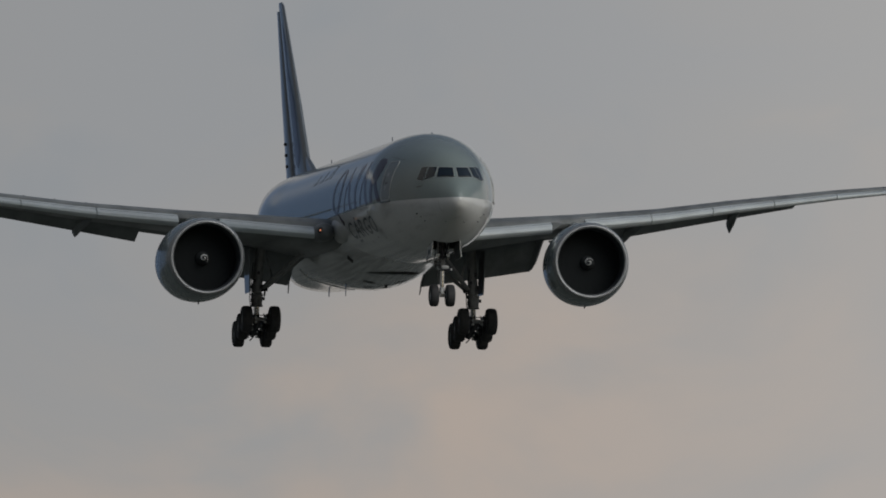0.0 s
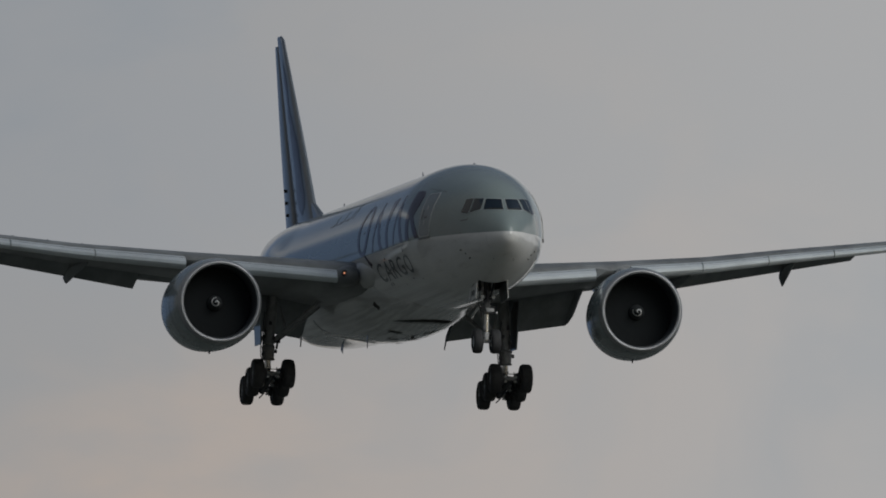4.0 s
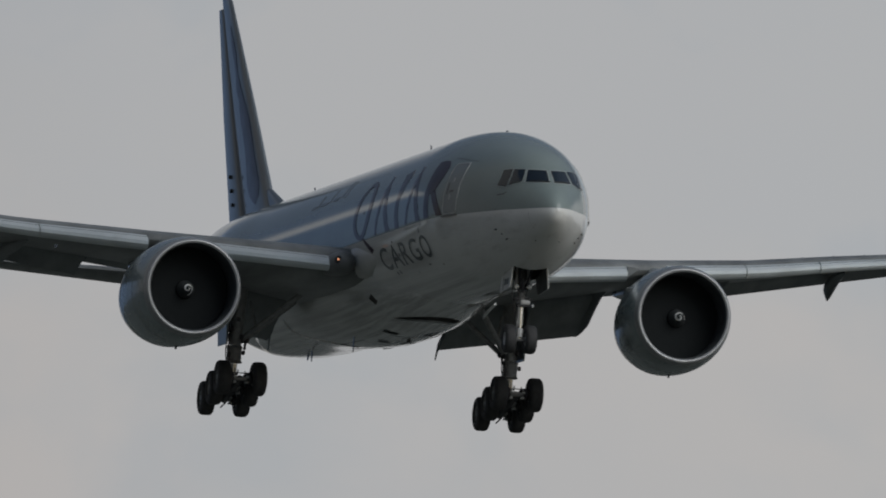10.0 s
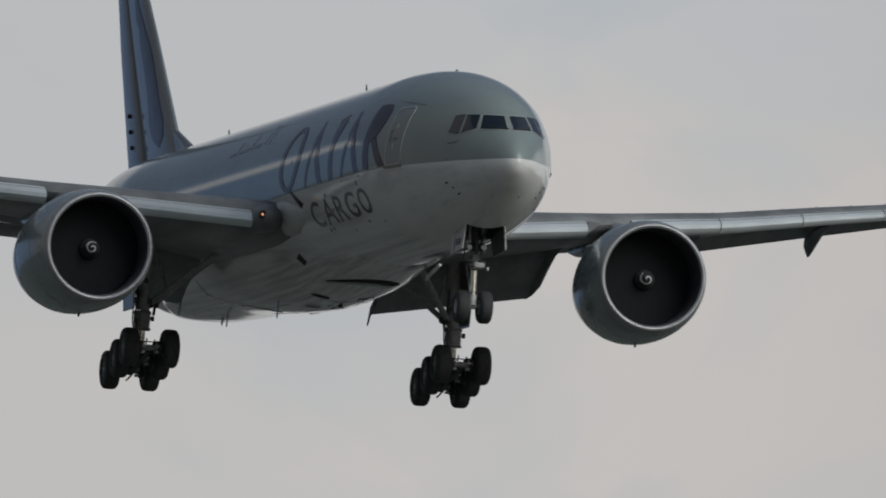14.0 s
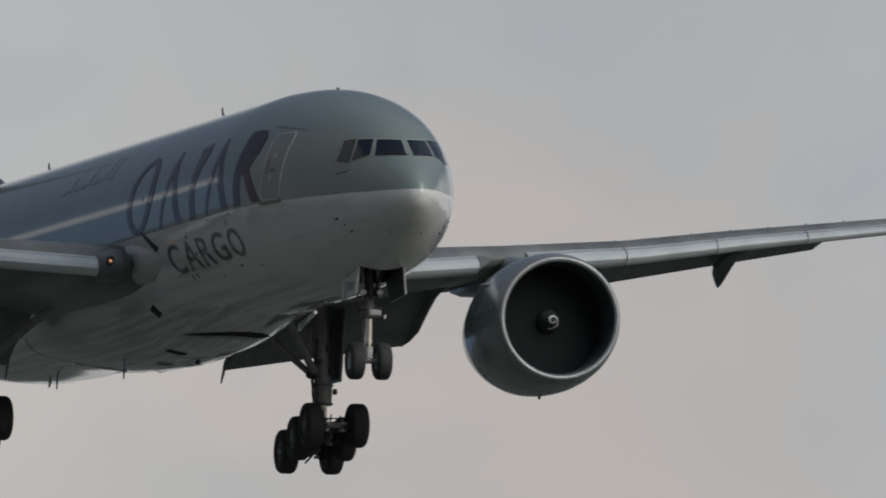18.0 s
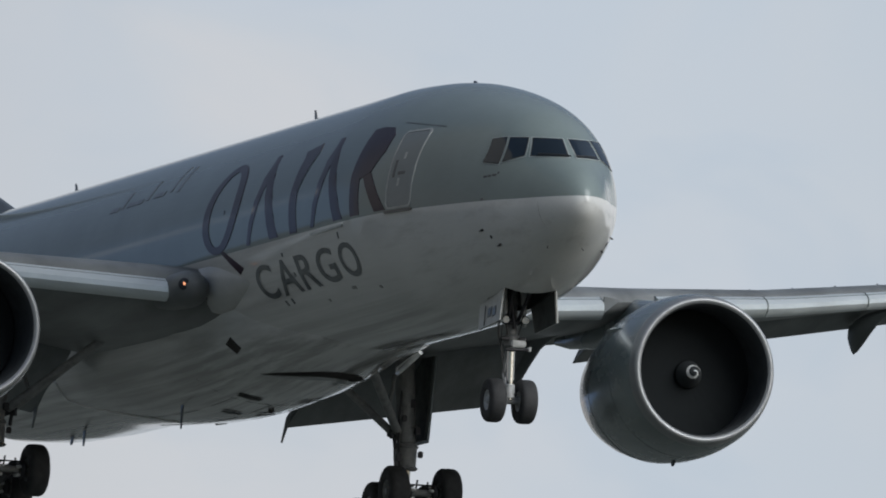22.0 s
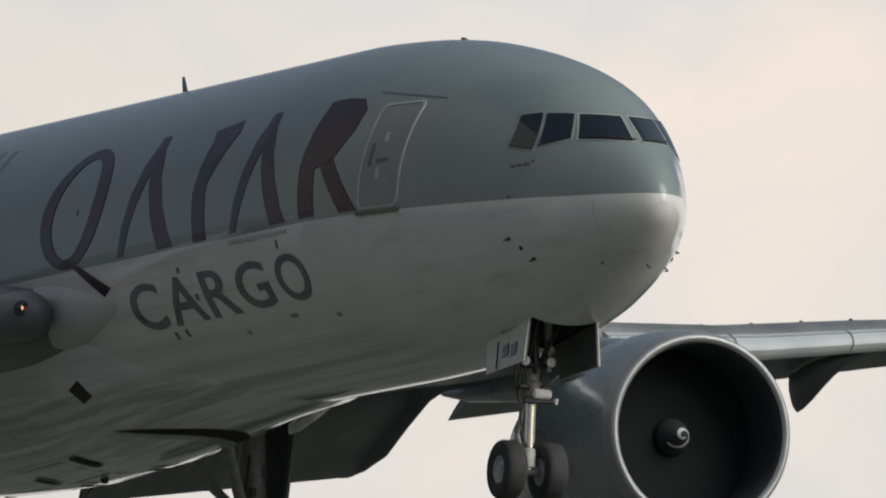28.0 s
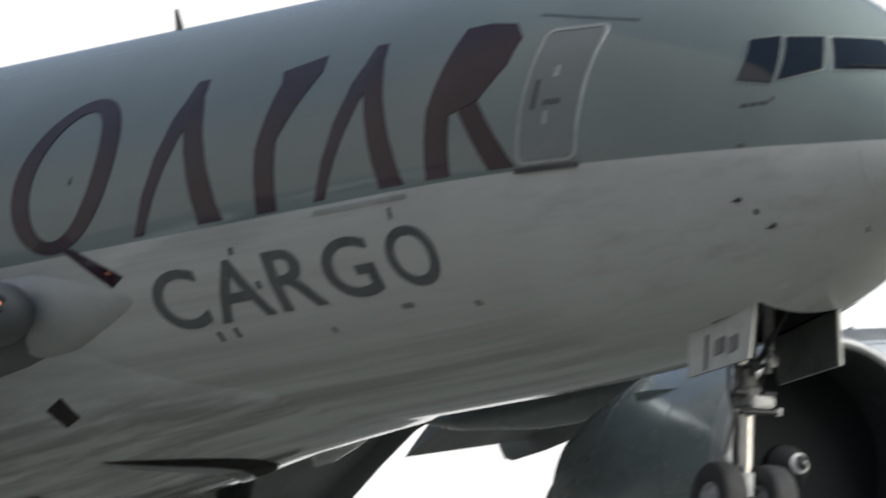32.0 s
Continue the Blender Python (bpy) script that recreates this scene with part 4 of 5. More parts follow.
def nose_gear():
    bm = bar((-6.0, 0, -1.9), (-5.93, 0, -3.75), 0.14, 0.15, 18)
    bar((-5.93, 0, -3.55), (-5.92, 0, -3.85), 0.2, n=18, bm=bm)
    leg = part("nose_gear", bm, OLD_GEAR, aircraft, "twin-wheeled nose landing gear leg, lowered")
    part("piston", bar((-5.93, 0, -3.8), (-5.95, 0, -5.15), 0.095, n=18), CHROME, leg)
    part("axle", bar((-5.97, -0.4, -5.16), (-5.97, 0.4, -5.16), 0.08, n=12), GEAR_PAINT, leg)
    for s in (-1, 1):
        wheel(leg, (-5.97, s * 0.40, -5.16), 0.545, 0.42, 0.25, PALE_GEAR)
    for sg in (-1, 1):
        part("drag_brace", bar((-5.85, sg * 0.13, -3.2), (-4.7, sg * 0.3, -2.0), 0.045, n=10), DARK_METAL, leg)
        part("actuator", bar((-5.75, sg * 0.26, -2.2), (-5.72, sg * 0.24, -3.05), 0.055, n=10), PALE_GEAR, leg)
        part("taxi_lamp", bar((-5.76, sg * 0.25, -3.18), (-5.62, sg * 0.25, -3.20), 0.075, 0.095, 14), CHROME, leg, "bright taxi lamp")
        part("lamp_knob", bar((-5.76, sg * 0.18, -2.98), (-5.66, sg * 0.18, -2.99), 0.045, 0.05, 12), PALE_GEAR, leg)
        part("taxi_lamp_bracket", bar((-5.84, sg * 0.1, -3.3), (-5.74, sg * 0.25, -3.2), 0.03, n=8), DARK_METAL, leg)
        part("steering_actuator", bar((-5.72, sg * 0.12, -3.66), (-5.72, sg * 0.33, -3.66), 0.055, 0.05, 12), DARK_METAL, leg)
    bm = bar((-6.22, 0, -3.85), (-6.5, 0, -4.45), 0.045, n=8)
    bar((-6.5, 0, -4.45), (-6.12, 0, -5.0), 0.045, n=8, bm=bm)
    part("torque_link", bm, GEAR_PAINT, leg)
    part("steering_unit", box((-5.88, -0.07, -3.86), (-5.64, 0.30, -3.69), 0.03), PALE_GEAR, leg, "pale metal steering unit")
    part("steering_arm", bar((-5.75, -0.2, -3.92), (-5.75, 0.42, -3.90), 0.04, n=10), DARK_METAL, leg)
    part("steering_knob", bar((-5.75, 0.41, -3.84), (-5.75, 0.41, -3.95), 0.05, 0.04, 12), PALE_GEAR, leg)
    part("collar_clamp", bar((-5.93, 0, -3.2), (-5.93, 0, -3.3), 0.2, n=18), DARK_METAL, leg)
    part("retract_link", bar((-5.7, 0.16, -2.3), (-5.86, 0.3, -3.35), 0.06, 0.05, 12), PALE_GEAR, leg)
    part("jury_strut", bar((-5.62, -0.14, -2.45), (-5.78, 0.02, -3.4), 0.05, 0.05, 12), DARK_METAL, leg)
    part("steering_collar", bar((-5.93, 0, -3.64), (-5.93, 0, -3.84), 0.17, 0.14, 16), DARK_METAL, leg)
    part("tow_fitting", bar((-5.9, -0.16, -5.0), (-5.9, 0.16, -5.0), 0.05, n=10), DARK_METAL, leg)
    part("lower_sleeve", bar((-5.95, 0, -4.75), (-5.96, 0, -5.1), 0.125, 0.14, 14), PALE_GEAR, leg)
    for dy, r, drop in ((-0.13, 0.022, 1.5), (0.15, 0.018, 1.5), (-0.24, 0.025, 2.0), (-0.19, 0.016, 2.5)):
        line = [Vector((-5.8 + 0.05 * math.sin(4 * u), dy * (1 + 0.6 * math.sin(math.pi * u) + 0.12 * math.sin(11 * u)), -2.1 - drop * u)) for u in (q / 8 for q in range(9))]
        part("hose", tube(line, r), SEAL, leg)
    for sg in (-1, 1):
        fwd, aft = [under(d, sg * 0.67) for d in (4.55, 6.4)]
        outline = [fwd, aft, Vector((-6.25, sg * 0.74, -3.44)), Vector((-4.58, sg * 0.74, -3.32))]
        door = part("gear_door", plate(outline, 0.03), DOOR_PAINT, leg, "white nose gear door, hanging open")
        inner = [p + Vector((math.copysign(0.004, -5.45 - p.x), -sg * 0.032, 0.004 if p.z < -3.2 else 0)) for p in outline]
        part("door_lining", plate(inner, 0.03), INNER_FACE, door, "dark inner face of the door")
    return leg


nose_leg = nose_gear()


# ---- details of the hull ----
def face_point(y, z, out=0.0):
    """The point of the nose at y and z, and out metres off it."""
    def outside(d, yy=y, zz=z):
        top, keel, wide, mid = hull(d)
        h = (top - mid) if zz > mid else (mid - keel)
        return (yy / wide) ** 2 + ((zz - mid) / h) ** 2 - 1

    def find(yy, zz):
        lo, hi = 0.31, 9.0
        for _ in range(40):
            m = (lo + hi) / 2
            lo, hi = (m, hi) if outside(m, yy, zz) > 0 else (lo, m)
        return Vector((-lo, yy, zz))
    p = find(y, z)
    a, b = find(y + 0.03, z) - p, find(y, z + 0.03) - p
    n = a.cross(b).normalized()
    if n.x < 0:
        n = -n
    return p + n * out


def pane(corners, out, grow=0.0, nu=8, nv=4, mirror=None):
    """A window pane bent to the nose, from four (y, z) corners: low aft, top aft, top fore, low fore."""
    cy = sum(c[0] for c in corners) / 4
    cz = sum(c[1] for c in corners) / 4
    pts = []
    for y, z in corners:
        v = Vector((y - cy, z - cz))
        v *= 1 + grow / max(0.2, v.length)
        pts.append((cy + v.x, cz + v.y))
    if mirror is not None:
        pts = [(2 * mirror - y, z) for y, z in pts]
    la, ta, tf, lf = [Vector(p) for p in pts]
    bm = bmesh.new()
    grids = []
    for o in (-0.01, out):
        grids.append([[bm.verts.new(face_point(*((la * (1 - u) + lf * u) * (1 - v) + (ta * (1 - u) + tf * u) * v), o)) for u in (i / nu for i in range(nu + 1))] for v in (j / nv for j in range(nv + 1))])
    inner, outer = grids
    for j in range(nv):
        for i in range(nu):
            bm.faces.new((outer[j][i], outer[j][i + 1], outer[j + 1][i + 1], outer[j + 1][i]))
    edge = lambda g: g[0] + [r[-1] for r in g[1:]] + g[-1][-2::-1] + [r[0] for r in g[-2:0:-1]]
    eo, ei = edge(outer), edge(inner)
    for k in range(len(eo)):
        bm.faces.new((eo[k - 1], eo[k], ei[k], ei[k - 1]))
    return bm


PANES = {
    "side_window": [(-1.64, 0.385), (-1.38, 0.97), (-1.14, 0.995), (-1.43, 0.30)],
    "quarter_window": [(-1.37, 0.345), (-1.105, 0.975), (-0.775, 0.955), (-0.965, 0.475)],
    "windscreen": [(-0.865, 0.455), (-0.70, 0.94), (-0.075, 0.915), (-0.105, 0.41)],
}
for rise, (name, corners) in enumerate(PANES.items()):
    for mirror in (None, 0.0):
        part("window_frame", pane(corners, 0.008 + 0.001 * rise, 0.045 if name == "windscreen" else 0.03, mirror=mirror), POST, body, "pale metal window frame")
        part("window_seal", pane(corners, 0.012, 0.01, mirror=mirror), SEAL, body)
        part(name, pane(corners, 0.016, -0.012, mirror=mirror), GLASS, body, "dark cockpit window glass")
for y0, y1 in ((-0.72, -0.06), (0.06, 0.72)):
    bm = bmesh.new()
    prev = None
    for k in range(9):
        u = k / 8
        y = y0 + (y1 - y0) * u
        z = 0.475 - 0.065 * u if y1 < 0 else 0.41 + 0.065 * u
        p = face_point(y, z, 0.05)
        if prev is not None:
            bar(prev, p, 0.016, n=8, bm=bm)
        prev = p
    part("wiper", bm, SEAL, body)


def band(outer, inner, out=0.014, side=-1):
    """A raised band on the hull between two matched (d, z) outlines."""
    bm = bmesh.new()
    n = len(outer)
    o1 = [bm.verts.new(skin(d, z, side, out)) for d, z in outer]
    i1 = [bm.verts.new(skin(d, z, side, out)) for d, z in inner]
    o0 = [bm.verts.new(skin(d, z, side, -0.01)) for d, z in outer]
    i0 = [bm.verts.new(skin(d, z, side, -0.01)) for d, z in inner]
    for k in range(n):
        bm.faces.new((o1[k - 1], o1[k], i1[k], i1[k - 1]))
        bm.faces.new((o0[k - 1], o0[k], o1[k], o1[k - 1]))
        bm.faces.new((i1[k - 1], i1[k], i0[k], i0[k - 1]))
    return bm


def round_rect(d0, d1, z0, z1, r, n=5):
    pts = []
    for cx, cz, a0 in ((d1 - r, z1 - r, 0), (d0 + r, z1 - r, 90), (d0 + r, z0 + r, 180), (d1 - r, z0 + r, 270)):
        for k in range(n + 1):
            a = radians(a0 + 90 * k / n)
            pts.append((cx + r * math.cos(a), cz + r * math.sin(a)))
    out = []
    for p, q in zip(pts, pts[1:] + pts[:1]):
        m = max(1, int(math.dist(p, q) / 0.2))
        out += [(p[0] + (q[0] - p[0]) * k / m, p[1] + (q[1] - p[1]) * k / m) for k in range(m)]
    return out


for side in (-1, 1):
    o = round_rect(6.30, 7.56, -0.50, 1.46, 0.16)
    i = [(6.93 + (d - 6.93) * 0.92, 0.48 + (z - 0.48) * 0.952) for d, z in o]
    door = part("crew_door", on_skin(round_rect(6.36, 7.50, -0.44, 1.40, 0.13), 0.008, side), GREY_PAINT, body, "grey crew door with a pale outline")
    part("door_outline", band(o, i, 0.014, side), DOOR_LINE, body, "pale painted door outline")
    part("door_sill", on_skin([(6.28, -0.60), (6.28, -0.53), (7.58, -0.53), (7.58, -0.60)], 0.05, side), INK, body)
    part("door_handle", on_skin([(6.75, 0.33), (6.75, 0.40), (7.08, 0.40), (7.08, 0.33)], 0.02, side), INK, body)
    part("door_placard", on_skin([(7.24, 0.28), (7.24, 0.70), (7.33, 0.70), (7.33, 0.28)], 0.02, side), INK, body)
    part("door_placard", on_skin([(6.96, 0.05), (6.96, 0.24), (7.05, 0.24), (7.05, 0.05)], 0.016, side), DOOR_LINE, body)
    part("door_window", on_skin([(6.92, 0.72), (6.92, 0.88), (7.02, 0.88), (7.02, 0.72)], 0.016, side), DOOR_LINE, body)

# a long seam over the crew door
for side in (-1, 1):
    part("skin_seam", on_skin([(7.95, 1.71), (7.95, 1.735), (6.9, 1.60), (5.82, 1.465), (5.82, 1.44), (6.9, 1.575)], 0.006, side), GREY_SEAM, body)

# radome joint, seen on the white paint below the dividing line
bm = bmesh.new()
rings = []
for k in range(13):
    a = math.pi + math.pi * k / 48
    row = []
    for d, out in ((1.38, -0.01), (1.381, 0.003), (1.387, 0.003), (1.388, -0.01)):
        top, keel, wide, mid = hull(d)
        row.append((-d, (wide + out) * math.cos(a), mid + (mid - keel + out) * math.sin(a)))
    rings.append(row)
part("radome_joint", ring_loft(rings, closed=False, caps=False, bm=bm), FAINT, body)

# painted marks on both flanks: plain maroon shapes in the airline's colour
def slanted_ring(cd, cz, a, b, lean, n=48):
    return [(cd - a * math.cos(2 * math.pi * k / n) - lean * b * math.sin(2 * math.pi * k / n), cz + b * math.sin(2 * math.pi * k / n)) for k in range(n)]


outer = slanted_ring(20.36, 0.60, 1.47, 1.12, 0.20)
inner = [(d + 0.02, z) for d, z in slanted_ring(20.36, 0.60, 0.92, 0.93, 0.22)]
part("maroon_ring", band(outer, inner), MAROON, body, "maroon painted slanted ring")
MARKS = [
    ("maroon_bar", [(20.45, -0.42), (20.0, -0.50), (18.72, -1.0), (19.1, -1.13)]),
    ("maroon_wedge", [(18.17, -0.5), (17.12, 1.67), (16.80, 1.67), (15.56, -0.5), (16.26, -0.5), (16.95, 0.95), (17.88, -0.5)]),
    ("maroon_stem", [(14.56, -0.52), (14.62, 0.4), (14.36, 1.36), (14.5, 1.54), (13.34, 1.66), (13.24, 1.42), (13.84, 1.40), (14.04, 0.5), (13.98, -0.52)]),
    ("maroon_wedge", [(12.89, -0.5), (11.9, 1.65), (11.58, 1.65), (10.34, -0.5), (11.0, -0.5), (11.7, 0.95), (12.6, -0.5)]),
    ("maroon_stem", [(9.72, -0.5), (9.80, 0.5), (9.52, 1.66), (9.0, 1.68), (9.22, 0.6), (9.12, -0.5)]),
    ("maroon_lobe", [(9.2, 1.66), (8.98, 1.68), (8.36, 1.62), (8.06, 1.40), (8.12, 1.0), (8.58, 0.52), (9.15, 0.38), (9.32, 0.5)]),
    ("maroon_leg", [(9.0, 0.42), (8.56, 0.50), (7.6, -0.5), (8.18, -0.5)]),
]
for name, outline in MARKS:
    part(name, on_skin(outline, 0.014 if "lobe" in name or "leg" in name else 0.012), MAROON, body, "maroon painted shape on the grey hull")


def letter(ch, d0, d1, z0, z1):
    """A painted capital wrapped on the starboard flank; it reads from tail to nose."""
    cu = bpy.data.curves.new("letter", "FONT")
    cu.body, cu.offset = ch, 0.012
    ob = bpy.data.objects.new("letter", cu)
    me = bpy.data.meshes.new_from_object(ob)
    bpy.data.objects.remove(ob)
    bm = bmesh.new()
    bm.from_mesh(me)
    xs, ys = [v.co.x for v in bm.verts], [v.co.y for v in bm.verts]
    ax, bx, ay, by = min(xs), max(xs), min(ys), max(ys)
    bmesh.ops.triangulate(bm, faces=bm.faces[:])
    bmesh.ops.subdivide_edges(bm, edges=[e for e in bm.edges if e.calc_length() > 0.2], cuts=1)
    for v in bm.verts:
        d = d0 + (d1 - d0) * (v.co.x - ax) / (bx - ax)
        z = z0 + (z1 - z0) * (v.co.y - ay) / (by - ay)
        v.co = skin(d, z, -1, 0.012)
    part("letter", bm, LETTERING, body, "dark grey painted capital letter " + ch)


for ch, d0, d1 in (("C", 18.1, 16.72), ("A", 16.52, 14.92), ("R", 14.72, 13.4), ("G", 13.15, 11.72), ("O", 11.3, 9.95)):
    letter(ch, d0, d1, -1.85, -1.04)

# a second line of script too worn to read: plain slanted bars
for d, w, z0, z1 in ((25.2, 0.25, 1.5, 2.15), (25.9, 0.2, 1.55, 2.2), (26.5, 0.9, 1.5, 1.62), (27.8, 0.22, 1.5, 2.0), (28.3, 1.3, 1.46, 1.58), (29.9, 0.2, 1.45, 1.9), (30.3, 0.7, 1.42, 1.54)):
    part("script_bar", on_skin([(d, z0), (d - 0.15 * (z1 - z0), z1), (d - 0.15 * (z1 - z0) + w, z1), (d + w, z0)]), LETTERING, body)
# a small line under the side window, unreadable
for d, w, z in ((2.78, 0.05, 0.05), (2.86, 0.14, 0.0), (3.04, 0.1, -0.01), (3.18, 0.12, -0.02)):
    part("script_bar", on_skin([(d, z), (d, z + 0.05), (d + w, z + 0.05), (d + w, z)], 0.008), INK, body)

# small stencils, drains and fittings on the flank
for d, z, w, h in ((16.75, -2.06, 0.1, 0.12), (16.25, -2.05, 0.1, 0.12), (15.45, -0.99, 0.1, 0.1), (10.82, -0.93, 0.06, 0.16), (11.3, -2.08, 0.3, 0.06), (9.6, -2.2, 0.14, 0.06), (13.7, -2.2, 0.12, 0.06), (15.0, -1.5, 0.1, 0.1), (3.18, -0.58, 0.1, 0.05), (20.1, 0.45, 0.06, 0.1)):
    part("stencil", on_skin([(d, z), (d, z + h), (d + w, z + h), (d + w, z)], 0.015), LETTERING if w < 0.11 else FAINT, body)
for side in (-1, 1):
    # cargo door hinge strip and outline
    part("hinge_strip", on_skin([(10.35, -0.68), (10.35, -0.62), (12.95, -0.62), (12.95, -0.68)], 0.025, side), DOOR_LINE, body, "pale cargo door hinge strip")
    # air data probes
    for d, z in ((3.38, -1.28), (3.02, -1.64)):
        p = skin(d, z, side)
        q = skin(d, z, side, 0.07)
        part("probe", bar(q, q + Vector((-0.13, 0, 0)), 0.016, 0.01, 8, bm=bar(p, q, 0.034 if side < 0 else 0.018, 0.024 if side < 0 else 0.014, 8)), SEAL, body)
    part("static_port", bar(skin(3.2, -1.46, side, -0.02), skin(3.2, -1.46, side, 0.015), 0.045, n=12), SEAL, body)
    p = skin(1.9, -1.72, side)
    q = skin(1.9, -1.72, side, 0.07)
    part("pitot", bar(q, q + Vector((0.12, 0, 0)), 0.008, 0.006, 8, bm=bar(p, q, 0.014, 0.01, 8)), DARK_METAL, body)

# blade aerials on the crown and keel
def blade(d, z, h, chord, lean, name="aerial"):
    a = [(-d, 0, z), (-d - chord, 0, z), (-d - chord * 0.7 - lean, 0, z + h), (-d - chord * 0.45 - lean, 0, z + h)]
    return part(name, plate(a, 0.03, (0, 1, 0)), INK, body)


blade(22.3, 3.06, 0.42, 0.26, 0.14)
blade(42.9, 3.05, 0.38, 0.3, 0.12)
blade(45.1, 3.02, 0.22, 0.3, 0.08)
blade(9.2, 2.93, 0.09, 0.4, 0.08, "beacon")

# belly openings of the air packs, laid on as dark patches for the shade inside
def on_belly(d, y):
    """The fairing's underside at d and y, by ray."""
    return fairing_tree.ray_cast(Vector((-d, y, -6)), Vector((0, 0, 1)))[0]


_bm = bmesh.new()
_bm.from_mesh(fairing.data)
fairing_tree = bvhtree.BVHTree.FromBMesh(_bm)


def belly_patch(outline, out=0.02):
    bm = bmesh.new()
    top, low = [], []
    for d, y in outline:
        p = on_belly(d, y)
        top.append(p + Vector((0, 0, 0.05)))
        low.append(p - Vector((0, math.copysign(out * 0.6, -y) if abs(y) > 1.5 else 0, out)))
    return ring_loft([top, low], bm=bm)


def belly_sheet(d0, d1, y0, y1, out, nd=6, ny=6):
    """A thin panel that follows the fairing's underside."""
    bm = bmesh.new()
    rows = [[bm.verts.new(on_belly(d0 + (d1 - d0) * i / nd, y0 + (y1 - y0) * j / ny) - Vector((0, 0, out))) for j in range(ny + 1)] for i in range(nd + 1)]
    for a, b in zip(rows, rows[1:]):
        for j in range(ny):
            bm.faces.new((a[j], a[j + 1], b[j + 1], b[j]))
    bmesh.ops.solidify(bm, geom=bm.faces[:], thickness=0.02)
    return bm


for side in (-1, 1):
    hole = [(21.5, side * 2.08), (21.62, side * 2.34), (22.1, side * 2.3), (21.95, side * 2.04)]
    part("outlet", belly_patch(hole, 0.015), OPENING_SHADE, fairing, "dark air outlet on the belly")
    ring = [(-20.5, 2.3, -2.66), (-21.2, 2.42, -2.66), (-22.0, 2.42, -2.76), (-22.5, 2.36, -2.9), (-22.3, 2.28, -3.04), (-21.6, 2.14, -3.04), (-20.9, 2.16, -2.88)]
    bm = bmesh.new()
    for a, b in zip(ring, ring[1:] + ring[:1]):
        bar((a[0], side * a[1], a[2]), (b[0], side * b[1], b[2]), 0.055, n=8, bm=bm)
    if side > 0:
        part("outlet_rim", bm, PALE, fairing, "pale rim round the air outlet")
        part("outlet_panel", plate([(p[0], p[1] - 0.02, p[2]) for p in ring], 0.03), PAINT, fairing)
        mid = Vector((-21.3, 2.3, -2.8))
        part("outlet_hole", plate([mid + (Vector(p) - mid) * 0.6 + Vector((0, 0.02, -0.02)) for p in ring], 0.04), SEAL, fairing, "dark air outlet hole")
    else:
        bm.free()
    for d0, d1, y0, y1 in ((24.6, 25.0, 0.5, 1.1), (27.3, 27.6, 0.2, 0.7)):
        part("drain_slot", belly_sheet(d0, d1, side * y0, side * y1, 0.03, 2, 2), SEAL, fairing)


def belly_arch(fore, rear, out, half=1.36, n=29):
    """A thin curved sheet across the belly between two arches, each a function of y."""
    bm = bmesh.new()
    prev = None
    for k in range(n):
        y = -half + 2 * half * k / (n - 1)
        a, b = fore(y), rear(y)
        row = [bm.verts.new(on_belly(a + (b - a) * q / 4, y) - Vector((0, 0, out))) for q in range(5)]
        if prev:
            for q in range(4):
                bm.faces.new((prev[q], prev[q + 1], row[q + 1], row[q]))
        prev = row
    bmesh.ops.solidify(bm, geom=bm.faces[:], thickness=0.02)
    return bm


arch = lambda y: 20.0 + 2.2 * (y / 1.36) ** 2
ends = lambda y: max(0.0, 1 - (y / 1.36) ** 4)
part("air_inlet", belly_arch(arch, lambda y: arch(y) + (0.68 + 0.2 * y) * ends(y) + 0.02, 0.012), OPENING_SHADE, fairing, "dark slot across the belly")
part("inlet_lip", belly_arch(lambda y: arch(y) + (0.68 + 0.2 * y) * ends(y) + 0.03, lambda y: arch(y) + (1.1 + 0.2 * y) * ends(y) + 0.04, 0.03), PALE, fairing, "pale lip behind the belly slot")
# pale tube that paints in the lit edge behind the gear bay, and seams between the bay doors
for side in (-1, 1):
    line = [(35.4, 2.72), (35.7, 2.5), (35.9, 2.2), (35.4, 1.9), (34.8, 1.7), (33.9, 1.42), (33.0, 1.16), (32.3, 0.9), (31.8, 0.5)]
    part("lit_bay_edge", tube([on_belly(d, side * y) - Vector((0, 0, 0.005)) for d, y in line], 0.04), PALE, fairing, "pale tube for the lit edge round the gear bay")
    part("door_seam", tube([on_belly(d, side * 1.02) for d in (25.5, 27, 28.5, 30, 31.5, 33)], 0.009, 6), SEAL, fairing)
    part("door_seam", tube([on_belly(25.5, side * y) for y in (0.05, 0.3, 0.6, 1.02, 1.5, 2.0)], 0.009, 6), SEAL, fairing)
part("door_seam", tube([on_belly(d, 0.0) for d in (25.5, 27, 28.5, 30, 31.5, 33, 35)], 0.009, 6), SEAL, fairing)
part("belly_lamp", bar((-26.5, 0.3, -3.6), (-26.5, 0.3, -3.82), 0.1, 0.07, 12), SEAL, fairing)

# blade aerials under the belly
for d, y, h, chord in ((28.5, -1.4, 0.62, 0.12), (39.6, -0.6, 0.42, 0.14), (41.6, -0.3, 0.22, 0.2)):
    p = on_belly(d, y) + Vector((0, 0, 0.03))
    part("aerial", plate([p, p + Vector((-chord * 1.5, 0, 0)), p + Vector((-chord * 1.6, 0, -h)), p + Vector((-chord * 1.1, 0, -h))], 0.03, (0, 1, 0)), INK, fairing)

